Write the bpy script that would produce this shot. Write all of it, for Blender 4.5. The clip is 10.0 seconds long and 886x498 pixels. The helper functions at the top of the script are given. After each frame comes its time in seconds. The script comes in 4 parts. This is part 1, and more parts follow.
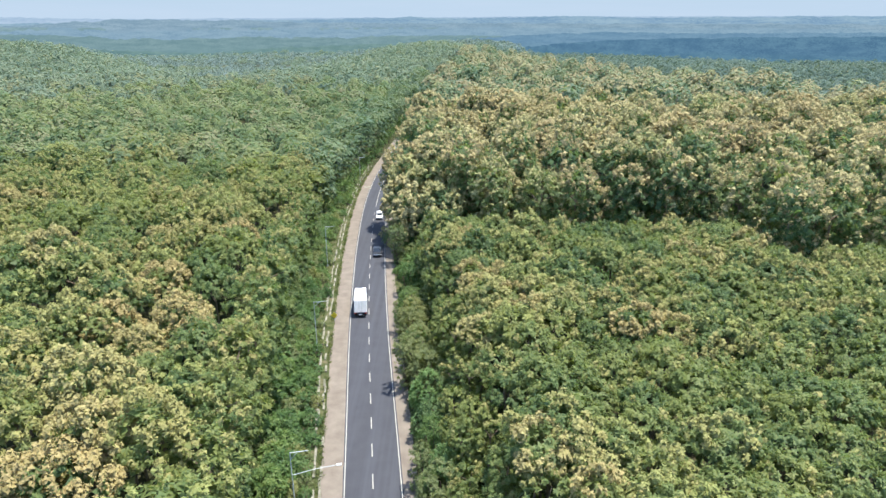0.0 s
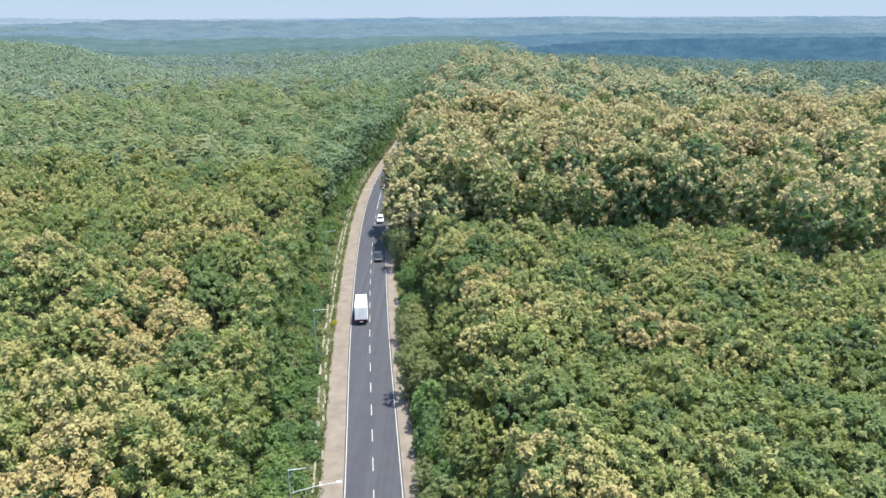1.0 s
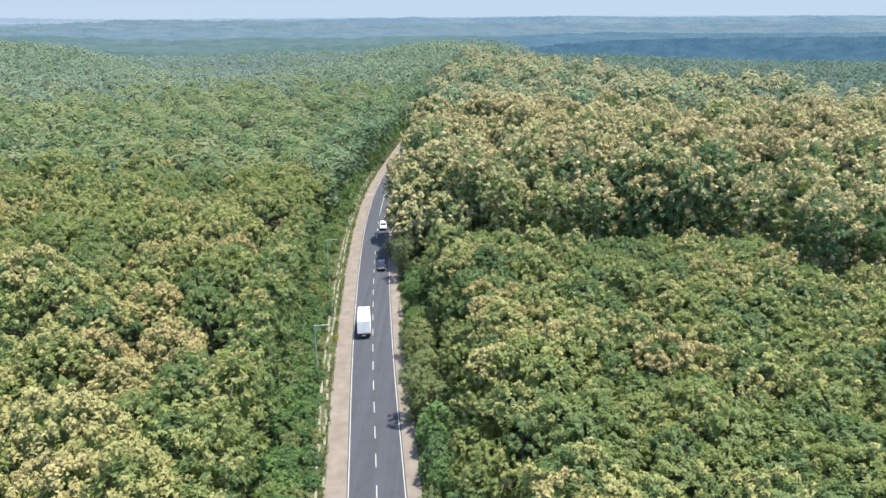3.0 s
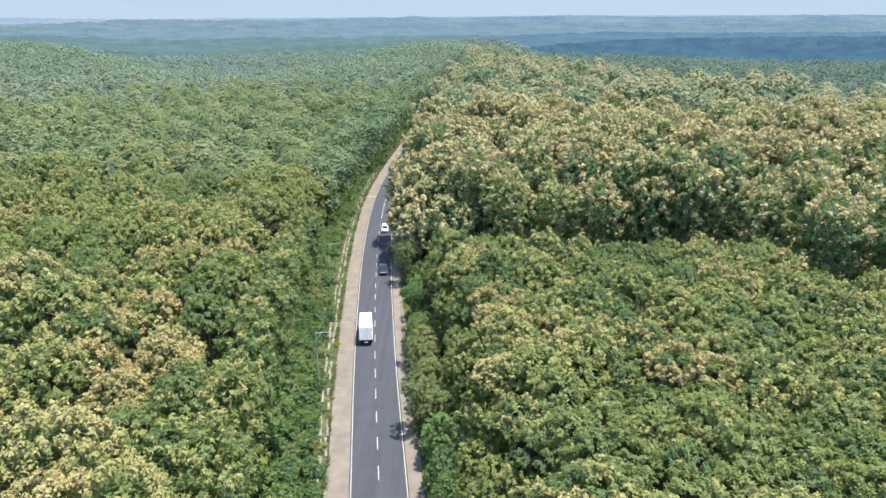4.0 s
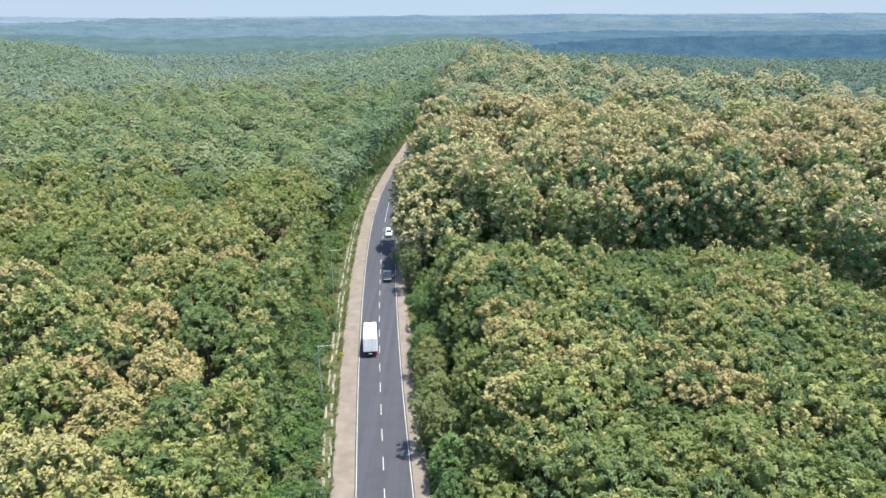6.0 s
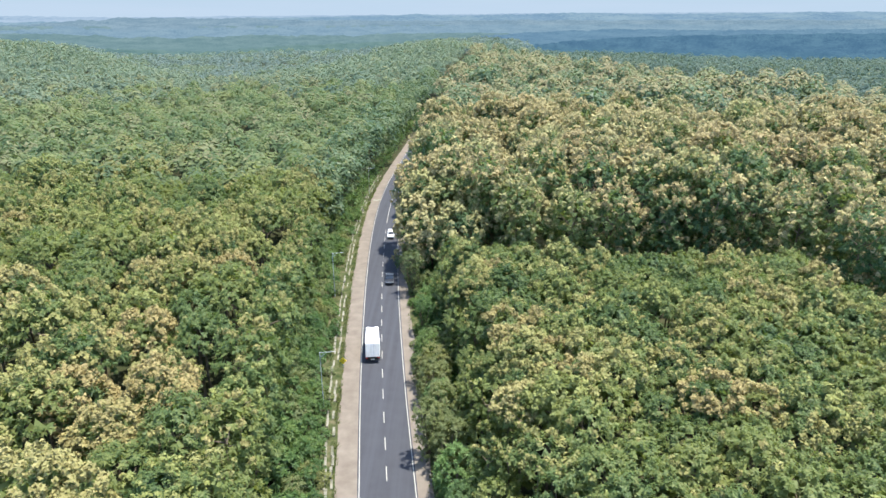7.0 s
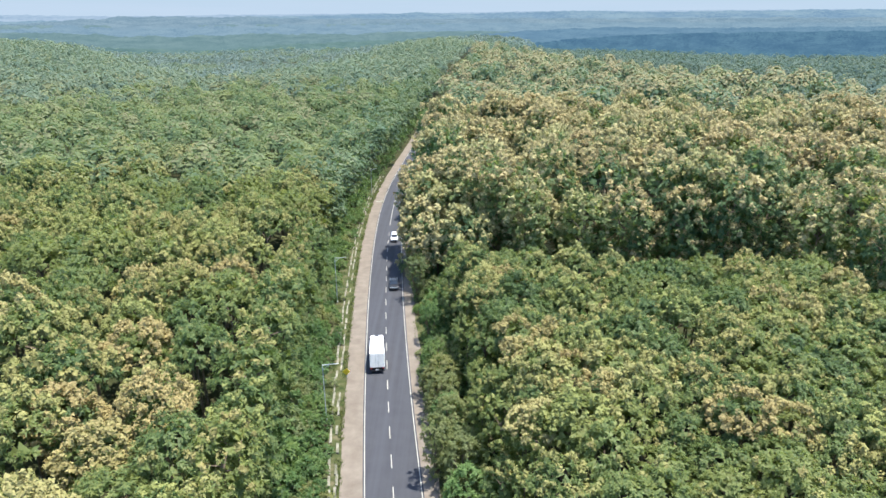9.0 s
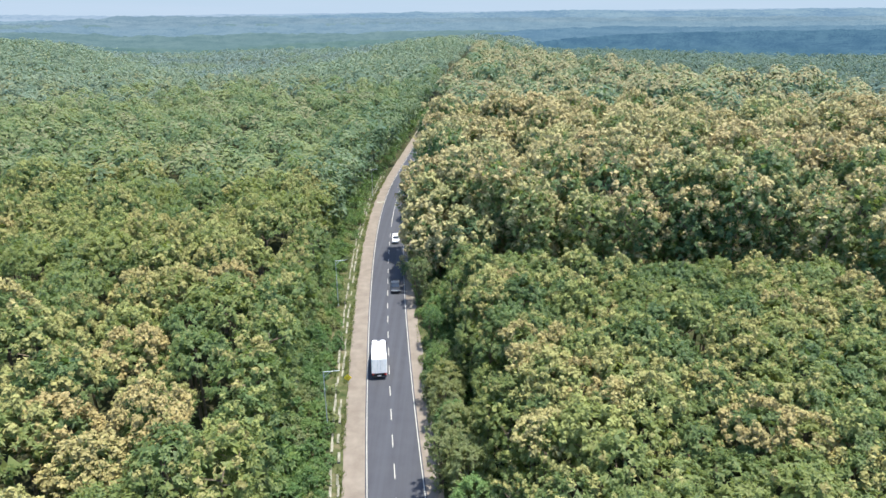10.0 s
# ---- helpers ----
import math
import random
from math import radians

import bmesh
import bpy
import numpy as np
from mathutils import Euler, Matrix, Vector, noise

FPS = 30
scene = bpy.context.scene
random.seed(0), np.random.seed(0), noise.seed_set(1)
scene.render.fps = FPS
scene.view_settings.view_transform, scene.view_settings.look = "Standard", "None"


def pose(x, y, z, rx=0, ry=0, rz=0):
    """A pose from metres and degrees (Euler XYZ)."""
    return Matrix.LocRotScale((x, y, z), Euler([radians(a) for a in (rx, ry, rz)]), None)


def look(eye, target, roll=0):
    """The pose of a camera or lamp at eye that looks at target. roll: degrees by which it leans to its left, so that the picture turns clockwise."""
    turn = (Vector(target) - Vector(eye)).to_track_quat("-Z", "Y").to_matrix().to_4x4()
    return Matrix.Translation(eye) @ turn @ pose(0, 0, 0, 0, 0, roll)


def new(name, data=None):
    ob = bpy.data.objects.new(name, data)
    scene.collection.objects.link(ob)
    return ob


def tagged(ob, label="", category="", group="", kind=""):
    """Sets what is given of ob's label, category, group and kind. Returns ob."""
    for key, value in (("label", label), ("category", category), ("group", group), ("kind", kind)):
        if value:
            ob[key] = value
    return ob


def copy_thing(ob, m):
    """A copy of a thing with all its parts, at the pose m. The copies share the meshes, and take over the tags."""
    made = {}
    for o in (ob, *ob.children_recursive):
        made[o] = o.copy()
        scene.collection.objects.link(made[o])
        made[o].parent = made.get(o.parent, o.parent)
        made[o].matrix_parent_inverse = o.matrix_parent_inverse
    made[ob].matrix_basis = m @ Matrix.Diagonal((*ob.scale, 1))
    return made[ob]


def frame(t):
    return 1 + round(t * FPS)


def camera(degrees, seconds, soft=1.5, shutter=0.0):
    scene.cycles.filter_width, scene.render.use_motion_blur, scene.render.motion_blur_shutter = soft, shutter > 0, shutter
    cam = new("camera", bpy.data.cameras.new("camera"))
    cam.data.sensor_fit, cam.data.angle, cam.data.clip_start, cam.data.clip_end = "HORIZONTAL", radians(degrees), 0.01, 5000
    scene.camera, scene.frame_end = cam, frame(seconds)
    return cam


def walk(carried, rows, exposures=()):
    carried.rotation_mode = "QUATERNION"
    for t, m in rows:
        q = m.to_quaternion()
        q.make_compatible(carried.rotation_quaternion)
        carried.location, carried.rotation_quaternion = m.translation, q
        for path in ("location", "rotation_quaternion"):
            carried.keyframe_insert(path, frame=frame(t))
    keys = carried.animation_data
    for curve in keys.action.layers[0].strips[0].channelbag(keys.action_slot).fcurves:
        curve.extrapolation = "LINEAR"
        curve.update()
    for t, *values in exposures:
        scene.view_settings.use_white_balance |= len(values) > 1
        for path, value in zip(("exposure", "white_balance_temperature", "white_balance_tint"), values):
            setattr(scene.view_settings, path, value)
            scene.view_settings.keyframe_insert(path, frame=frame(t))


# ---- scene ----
cam = camera(70.7, 10.0, soft=1.5)
# seconds, eye, tilt, roll, heading: a slow forward drift of a drone above the road
ROWS = [
    (0, 0.918, 0.587, 52.110, 69.858, 0.156, -0.050),
    (0.5, 0.795, 1.836, 52.202, 69.871, 0.139, -0.009),
    (1, 0.656, 3.051, 52.316, 69.877, 0.124, 0.035),
    (1.5, 0.501, 4.234, 52.443, 69.876, 0.109, 0.079),
    (2, 0.331, 5.390, 52.576, 69.869, 0.096, 0.125),
    (2.5, 0.148, 6.521, 52.707, 69.857, 0.083, 0.171),
    (3.25, -0.150, 8.176, 52.887, 69.830, 0.065, 0.240),
    (4, -0.473, 9.793, 53.034, 69.795, 0.046, 0.308),
    (4.5, -0.702, 10.854, 53.107, 69.768, 0.033, 0.351),
    (5, -0.939, 11.906, 53.157, 69.739, 0.020, 0.393),
    (5.5, -1.183, 12.951, 53.183, 69.708, 0.005, 0.432),
    (6.25, -1.564, 14.512, 53.175, 69.658, -0.020, 0.485),
    (7, -1.956, 16.075, 53.113, 69.608, -0.049, 0.529),
    (7.5, -2.223, 17.124, 53.044, 69.574, -0.072, 0.554),
    (8, -2.493, 18.181, 52.958, 69.541, -0.096, 0.574),
    (8.5, -2.766, 19.250, 52.857, 69.508, -0.124, 0.588),
    (9, -3.039, 20.334, 52.747, 69.477, -0.155, 0.597),
    (9.5, -3.313, 21.435, 52.634, 69.446, -0.189, 0.599),
    (10, -3.586, 22.557, 52.524, 69.418, -0.227, 0.595),
]
walk(cam, [(t, pose(x, y, z, rx, 0, rz) @ pose(0, 0, 0, 0, 0, roll)) for t, x, y, z, rx, roll, rz in ROWS])

# ---- world, sun ----
SUN_AZ, SUN_EL = 24.0, 75.5          # degrees: ahead of the road's right-hand side, and above the ground
world = bpy.data.worlds.new("sky")
scene.world = world
world.use_nodes = True
wn = world.node_tree
sky = wn.nodes.new("ShaderNodeTexSky")
sky.sky_type = "NISHITA"
sky.sun_disc = False
sky.sun_elevation = radians(SUN_EL)
sky.sun_rotation = radians(90 - SUN_AZ)
sky.altitude = 100
sky.air_density = 1.0
sky.dust_density = 0.4
sky.ozone_density = 1.0
wn.links.new(sky.outputs[0], wn.nodes["Background"].inputs[0])
wn.nodes["Background"].inputs[1].default_value = 0.15
sun_data = bpy.data.lights.new("sun", "SUN")
sun_data.energy = 3.1
sun_data.angle = radians(0.5)
sun_data.color = (1.0, 0.96, 0.88)
sun = new("sun", sun_data)
a, e = radians(SUN_AZ), radians(SUN_EL)
sun.matrix_world = look((0, 0, 200), Vector((0, 0, 200)) - Vector((math.cos(a) * math.cos(e), math.sin(a) * math.cos(e), math.sin(e))))

scene.view_settings.exposure = 1.78

# ---- materials ----


class Mat:
    """A small node-tree writer for one material."""

    def __init__(self, name, rough=0.8, metal=0.0, spec=0.5):
        self.m = bpy.data.materials.new(name)
        self.m.use_nodes = True
        self.t = self.m.node_tree
        self.b = self.t.nodes["Principled BSDF"]
        self.b.inputs["Roughness"].default_value = rough
        self.b.inputs["Metallic"].default_value = metal
        self.b.inputs["Specular IOR Level"].default_value = spec

    def node(self, kind, **values):
        n = self.t.nodes.new(kind)
        for key, value in values.items():
            n.inputs[key.replace("_", " ")].default_value = value
        return n

    def link(self, a, b):
        self.t.links.new(a, b)

    def position(self):
        return self.node("ShaderNodeNewGeometry").outputs["Position"]

    def noise(self, scale, detail=3.0, rough=0.55, where=None):
        n = self.node("ShaderNodeTexNoise", Scale=scale, Detail=detail, Roughness=rough)
        self.link(where or self.position(), n.inputs["Vector"])
        return n.outputs["Fac"]

    def ramp(self, fac, *stops):
        r = self.t.nodes.new("ShaderNodeValToRGB")
        el = r.color_ramp.elements
        while len(el) < len(stops):
            el.new(0.5)
        for k, (p, c) in enumerate(stops):
            el[k].position, el[k].color = p, (*c, 1)
        self.link(fac, r.inputs[0])
        return r.outputs[0]

    def mix(self, fac, a, b, kind="MIX"):
        n = self.t.nodes.new("ShaderNodeMix")
        n.data_type, n.blend_type = "RGBA", kind
        for sock, v in ((n.inputs["Factor"], fac), (n.inputs["A"], a), (n.inputs["B"], b)):
            if isinstance(v, (int, float)):
                sock.default_value = v
            elif isinstance(v, tuple):
                sock.default_value = (*v, 1)
            else:
                self.link(v, sock)
        return n.outputs["Result"]

    def math(self, op, a, b):
        n = self.t.nodes.new("ShaderNodeMath")
        n.operation = op
        for sock, v in zip(n.inputs, (a, b)):
            if isinstance(v, (int, float)):
                sock.default_value = v
            else:
                self.link(v, sock)
        return n.outputs[0]

    def base(self, c):
        if isinstance(c, tuple):
            self.b.inputs["Base Color"].default_value = (*c, 1)
        else:
            self.link(c, self.b.inputs["Base Color"])
        return self

    def bump(self, height, strength=0.3, dist=0.02):
        n = self.node("ShaderNodeBump", Strength=strength, Distance=dist)
        self.link(height, n.inputs["Height"])
        self.link(n.outputs[0], self.b.inputs["Normal"])
        return self


def leaf_material(name, dark, mid, light, tint, glow=0.52, rough=0.5, stand=0.02, vary=0.62, mass=False):
    """Leaves: tone by tree, by leaf and by stretch of the stand; light shines through them in part."""
    k = Mat(name, rough=rough, spec=0.22 if rough < 0.7 else 0.12)
    isl = k.node("ShaderNodeNewGeometry").outputs["Random Per Island"]
    tree = k.ramp(k.noise(0.13, 1.0), (0.36, (0, 0, 0)), (0.64, (1, 1, 1))) if mass else k.node("ShaderNodeObjectInfo").outputs["Random"]
    wide = k.noise(stand, 2.0)
    near = k.noise(0.22, 2.0)
    f = k.math("ADD", k.math("ADD", k.math("MULTIPLY", isl, vary), 0.31 - vary / 2), k.math("MULTIPLY", tree, 0.46 if mass else 0.34))
    f = k.math("ADD", f, k.math("MULTIPLY", k.math("SUBTRACT", near, 0.5), 0.9))
    f = k.math("ADD", f, k.math("MULTIPLY", k.math("SUBTRACT", wide, 0.42), 0.7))
    col = k.ramp(f, (0.0, dark), (0.45, mid), (0.9, light))
    hue = k.ramp(k.math("ADD", k.math("MULTIPLY", tree, 0.6), k.math("MULTIPLY", wide, 0.5)), (0.35, (0, 0, 0)), (0.8, (1, 1, 1)))
    # the leaves shade as rounded masses
    soft = k.t.nodes.new("ShaderNodeVectorMath")
    soft.operation = "ADD"
    soft.inputs[1].default_value = (0.0, 0.0, 0.35 if vary > 0.5 else 0.15)
    even = k.t.nodes.new("ShaderNodeVectorMath")
    even.operation = "NORMALIZE"
    k.link(k.node("ShaderNodeNewGeometry").outputs["Normal"], soft.inputs[0])
    k.link(soft.outputs[0], even.inputs[0])
    k.link(even.outputs[0], k.b.inputs["Normal"])
    col = k.mix(k.math("MULTIPLY", hue, 0.55), col, k.mix(1.0, col, tint, "MULTIPLY"))
    k.base(col)
    tr = k.t.nodes.new("ShaderNodeBsdfTranslucent")
    k.link(k.mix(1.0, col, (1.12, 1.16, 0.72), "MULTIPLY"), tr.inputs["Color"])
    mx = k.t.nodes.new("ShaderNodeMixShader")
    mx.inputs[0].default_value = glow
    k.link(k.b.outputs[0], mx.inputs[1])
    k.link(tr.outputs[0], mx.inputs[2])
    k.link(mx.outputs[0], k.t.nodes["Material Output"].inputs["Surface"])
    return k.m


M_LEAF = leaf_material("teak_leaf", (0.052, 0.095, 0.036), (0.122, 0.178, 0.063), (0.222, 0.265, 0.096), (1.16, 1.0, 0.8))
M_LEAF_TALL = leaf_material("old_teak_leaf", (0.05, 0.106, 0.052), (0.108, 0.178, 0.08), (0.188, 0.25, 0.106), (1.2, 1.0, 0.8), glow=0.58)
M_LEAF_MASS = leaf_material("teak_leaf_mass", (0.054, 0.096, 0.05), (0.118, 0.172, 0.084), (0.212, 0.25, 0.124), (1.14, 1.02, 0.78), vary=0.34, mass=True)
M_LEAF_TALL_MASS = leaf_material("old_teak_leaf_mass", (0.046, 0.09, 0.05), (0.092, 0.148, 0.078), (0.16, 0.205, 0.108), (1.15, 1.0, 0.86), glow=0.36, vary=0.34, mass=True)
# Haze put into the leaf colours: slightly bluer here, paler and bluer farther off
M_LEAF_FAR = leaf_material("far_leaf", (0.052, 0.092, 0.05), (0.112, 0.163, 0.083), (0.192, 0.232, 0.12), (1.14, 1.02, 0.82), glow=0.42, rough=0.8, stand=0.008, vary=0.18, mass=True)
M_LEAF_HAZY = leaf_material("hazed_distant_leaf", (0.068, 0.111, 0.083), (0.114, 0.161, 0.116), (0.172, 0.215, 0.152), (1.06, 1.0, 0.92), glow=0.3, rough=0.9, stand=0.006, vary=0.1, mass=True)
M_LEAF_VALLEY_HAZE = leaf_material("hazed_valley_leaf", (0.082, 0.122, 0.118), (0.118, 0.163, 0.152), (0.155, 0.2, 0.178), (1.04, 1.0, 0.95), glow=0.3, rough=0.9, stand=0.004, vary=0.06, mass=True)
# Cloud shadow put into a darker, bluish copy of the distant leaf
M_LEAF_CLOUD_SHADE = leaf_material("cloud_shaded_leaf", (0.048, 0.086, 0.08), (0.08, 0.122, 0.106), (0.118, 0.158, 0.13), (1.05, 1.0, 0.92), glow=0.3, rough=0.9, stand=0.006, vary=0.1, mass=True)
# The forest rim's shade put into a darker copy of the mass leaf
M_LEAF_EDGE_SHADE = leaf_material("shaded_edge_leaf", (0.038, 0.078, 0.04), (0.078, 0.13, 0.064), (0.135, 0.182, 0.09), (1.1, 1.0, 0.86), glow=0.36, vary=0.34, mass=True)
M_OLIVE = leaf_material("olive_leaf", (0.08, 0.115, 0.048), (0.165, 0.205, 0.088), (0.25, 0.28, 0.13), (1.2, 1.0, 0.75))
M_FEATHER = leaf_material("feathery_leaf", (0.056, 0.108, 0.042), (0.12, 0.195, 0.076), (0.2, 0.275, 0.112), (0.9, 1.05, 0.8))
M_SHRUB = leaf_material("shrub_leaf", (0.042, 0.092, 0.034), (0.098, 0.172, 0.058), (0.175, 0.25, 0.086), (1.1, 1.0, 0.8))
M_GRASS = leaf_material("grass_blade", (0.03, 0.055, 0.018), (0.065, 0.10, 0.032), (0.12, 0.14, 0.055), (1.3, 1.05, 0.7))


def flower_material(name, lo, hi, mass=False):
    """Flower heads: from greenish through cream to a withered tan, by tree and by head."""
    k = Mat(name, rough=0.95, spec=0.08)
    isl = k.node("ShaderNodeNewGeometry").outputs["Random Per Island"]
    tree = k.ramp(k.noise(0.11, 1.0), (0.34, (0, 0, 0)), (0.66, (1, 1, 1))) if mass else k.node("ShaderNodeObjectInfo").outputs["Random"]
    f = k.math("ADD", k.math("MULTIPLY", isl, 0.1 if mass else 0.4), k.math("MULTIPLY", k.noise(0.45, 2.0), 0.75))
    col = k.ramp(f, (0.2, lo), (0.8, hi))
    hue = k.ramp(tree, (0.0, (0.9, 1.0, 0.8)), (0.35, (1.0, 1.0, 0.9)), (0.75, (1.02, 0.98, 0.88)), (1.0, (1.02, 0.93, 0.86)))
    col = k.mix(1.0, col, hue, "MULTIPLY")
    grain = k.noise(4.5, 3.0, 0.7)
    col = k.mix(k.ramp(grain, (0.42, (0, 0, 0)), (0.62, (0.8, 0.8, 0.8))), col, k.mix(1.0, col, (0.66, 0.74, 0.56), "MULTIPLY"))
    k.base(col)
    # fluffy heads shade softly, as a mass rather than as single flakes
    soft = k.t.nodes.new("ShaderNodeVectorMath")
    soft.operation = "ADD"
    soft.inputs[1].default_value = (0.0, 0.0, 0.5)
    even = k.t.nodes.new("ShaderNodeVectorMath")
    even.operation = "NORMALIZE"
    k.link(k.node("ShaderNodeNewGeometry").outputs["Normal"], soft.inputs[0])
    k.link(soft.outputs[0], even.inputs[0])
    k.link(even.outputs[0], k.b.inputs["Normal"])
    tr = k.t.nodes.new("ShaderNodeBsdfTranslucent")
    k.link(col, tr.inputs["Color"])
    mx = k.t.nodes.new("ShaderNodeMixShader")
    mx.inputs[0].default_value = 0.25
    k.link(k.b.outputs[0], mx.inputs[1])
    k.link(tr.outputs[0], mx.inputs[2])
    k.link(mx.outputs[0], k.t.nodes["Material Output"].inputs["Surface"])
    return k.m


M_FLOWER = flower_material("teak_flower", (0.255, 0.222, 0.11), (0.395, 0.338, 0.172))
M_FLOWER_TALL = flower_material("old_teak_flower", (0.285, 0.245, 0.138), (0.44, 0.377, 0.218))
M_FLOWER_TALL_MASS = flower_material("old_teak_flower_mass", (0.235, 0.216, 0.138), (0.37, 0.33, 0.212), mass=True)
# blossom of the far woods, with haze put into its colour too
M_FLOWER_HAZY = flower_material("hazed_far_flower", (0.175, 0.192, 0.118), (0.26, 0.26, 0.164), mass=True)
M_FLOWER_G = flower_material("green_flower", (0.192, 0.197, 0.086), (0.335, 0.312, 0.142))
M_FLOWER_G_MASS = flower_material("green_flower_mass", (0.155, 0.172, 0.085), (0.275, 0.265, 0.142), mass=True)

k = Mat("bark", rough=0.95, spec=0.1)
k.base(k.ramp(k.noise(3.0, 5.0), (0.3, (0.09, 0.07, 0.05)), (0.75, (0.24, 0.19, 0.14)))).bump(k.noise(14.0, 4.0), 0.5, 0.03)
M_BARK = k.m

k = Mat("forest_floor", rough=1.0, spec=0.05)
c = k.ramp(k.noise(0.35, 5.0), (0.3, (0.025, 0.03, 0.014)), (0.5, (0.042, 0.045, 0.022)), (0.72, (0.075, 0.058, 0.036)))
k.base(k.mix(k.math("MULTIPLY", k.noise(3.0, 4.0), 0.5), c, (0.03, 0.04, 0.015))).bump(k.noise(1.6, 5.0), 0.8, 0.3)
M_GROUND = k.m

k = Mat("asphalt", rough=0.85, spec=0.25)
c = k.ramp(k.noise(0.5, 5.0), (0.3, (0.034, 0.036, 0.043)), (0.75, (0.046, 0.048, 0.055)))
mp = k.node("ShaderNodeMapping", Scale=(1.1, 0.02, 1.0), Rotation=(0, 0, -0.11))
k.link(k.position(), mp.inputs["Vector"])
c = k.mix(k.ramp(k.noise(1.0, 3.0, 0.5, mp.outputs[0]), (0.4, (0, 0, 0)), (0.65, (0.7, 0.7, 0.7))), c, (0.053, 0.056, 0.066))
c = k.mix(k.math("MULTIPLY", k.noise(60.0, 2.0), 0.35), c, (0.06, 0.06, 0.065))
k.base(c).bump(k.noise(90.0, 2.0), 0.25, 0.01)
M_ASPHALT = k.m

k = Mat("line_paint", rough=0.7, spec=0.3)
k.base(k.mix(k.ramp(k.noise(2.2, 5.0, 0.7), (0.55, (0, 0, 0)), (0.75, (0.8, 0.8, 0.8))), (0.34, 0.33, 0.285), (0.14, 0.135, 0.12)))
M_LINE = k.m

k = Mat("shoulder_dirt", rough=0.95, spec=0.1)
c = k.ramp(k.noise(0.45, 5.0, 0.6), (0.28, (0.13, 0.109, 0.088)), (0.55, (0.175, 0.149, 0.122)), (0.8, (0.22, 0.192, 0.16)))
c = k.mix(k.math("MULTIPLY", k.noise(9.0, 4.0), 0.4), c, (0.14, 0.115, 0.09))
k.base(c).bump(k.noise(12.0, 5.0), 0.4, 0.03)
M_DIRT = k.m

k = Mat("verge_soil", rough=1.0, spec=0.05)
c = k.ramp(k.noise(0.6, 5.0), (0.32, (0.03, 0.045, 0.016)), (0.52, (0.065, 0.072, 0.03)), (0.72, (0.13, 0.112, 0.07)))
k.base(c).bump(k.noise(6.0, 5.0), 0.6, 0.08)
M_VERGE = k.m

k = Mat("concrete", rough=0.9, spec=0.2)
c = k.ramp(k.noise(0.9, 5.0), (0.34, (0.09, 0.092, 0.06)), (0.5, (0.19, 0.18, 0.138)), (0.75, (0.28, 0.262, 0.215)))
k.base(c).bump(k.noise(10.0, 4.0), 0.4, 0.02)
M_CONCRETE = k.m

k = Mat("galvanised_steel", rough=0.5, metal=0.1)
k.base(k.ramp(k.noise(2.0, 3.0), (0.3, (0.42, 0.46, 0.45)), (0.7, (0.52, 0.56, 0.55))))
M_STEEL = k.m
M_LAMP = Mat("lamp_white", rough=0.35).base((0.8, 0.8, 0.78)).m
k = Mat("sign_yellow", rough=0.5)
k.base(k.ramp(k.noise(4.0, 3.0), (0.3, (0.68, 0.50, 0.02)), (0.7, (0.86, 0.66, 0.05))))
M_YELLOW = k.m
k = Mat("white_paint", rough=0.4)
k.base(k.ramp(k.noise(1.4, 4.0), (0.3, (0.70, 0.70, 0.68)), (0.6, (0.80, 0.80, 0.79))))
M_WHITE = k.m
k = Mat("panel_grey", rough=0.5)
k.base(k.ramp(k.noise(2.0, 4.0), (0.3, (0.66, 0.65, 0.61)), (0.7, (0.78, 0.77, 0.74))))
M_PANEL = k.m
M_BLACK = Mat("dark_paint", rough=0.4).base((0.018, 0.02, 0.024)).m
M_RUBBER = Mat("rubber", rough=0.9).base((0.02, 0.02, 0.02)).m
M_GLASS = Mat("tinted_glass", rough=0.06, spec=0.8).base((0.02, 0.025, 0.03)).m
M_LIGHTS = Mat("headlight_glass", rough=0.1).base((0.75, 0.75, 0.72)).m
M_RED = Mat("red_plastic", rough=0.3).base((0.4, 0.02, 0.015)).m


CROWN = (0.78, 0.84, 0.88)  # how much darker single far crowns are


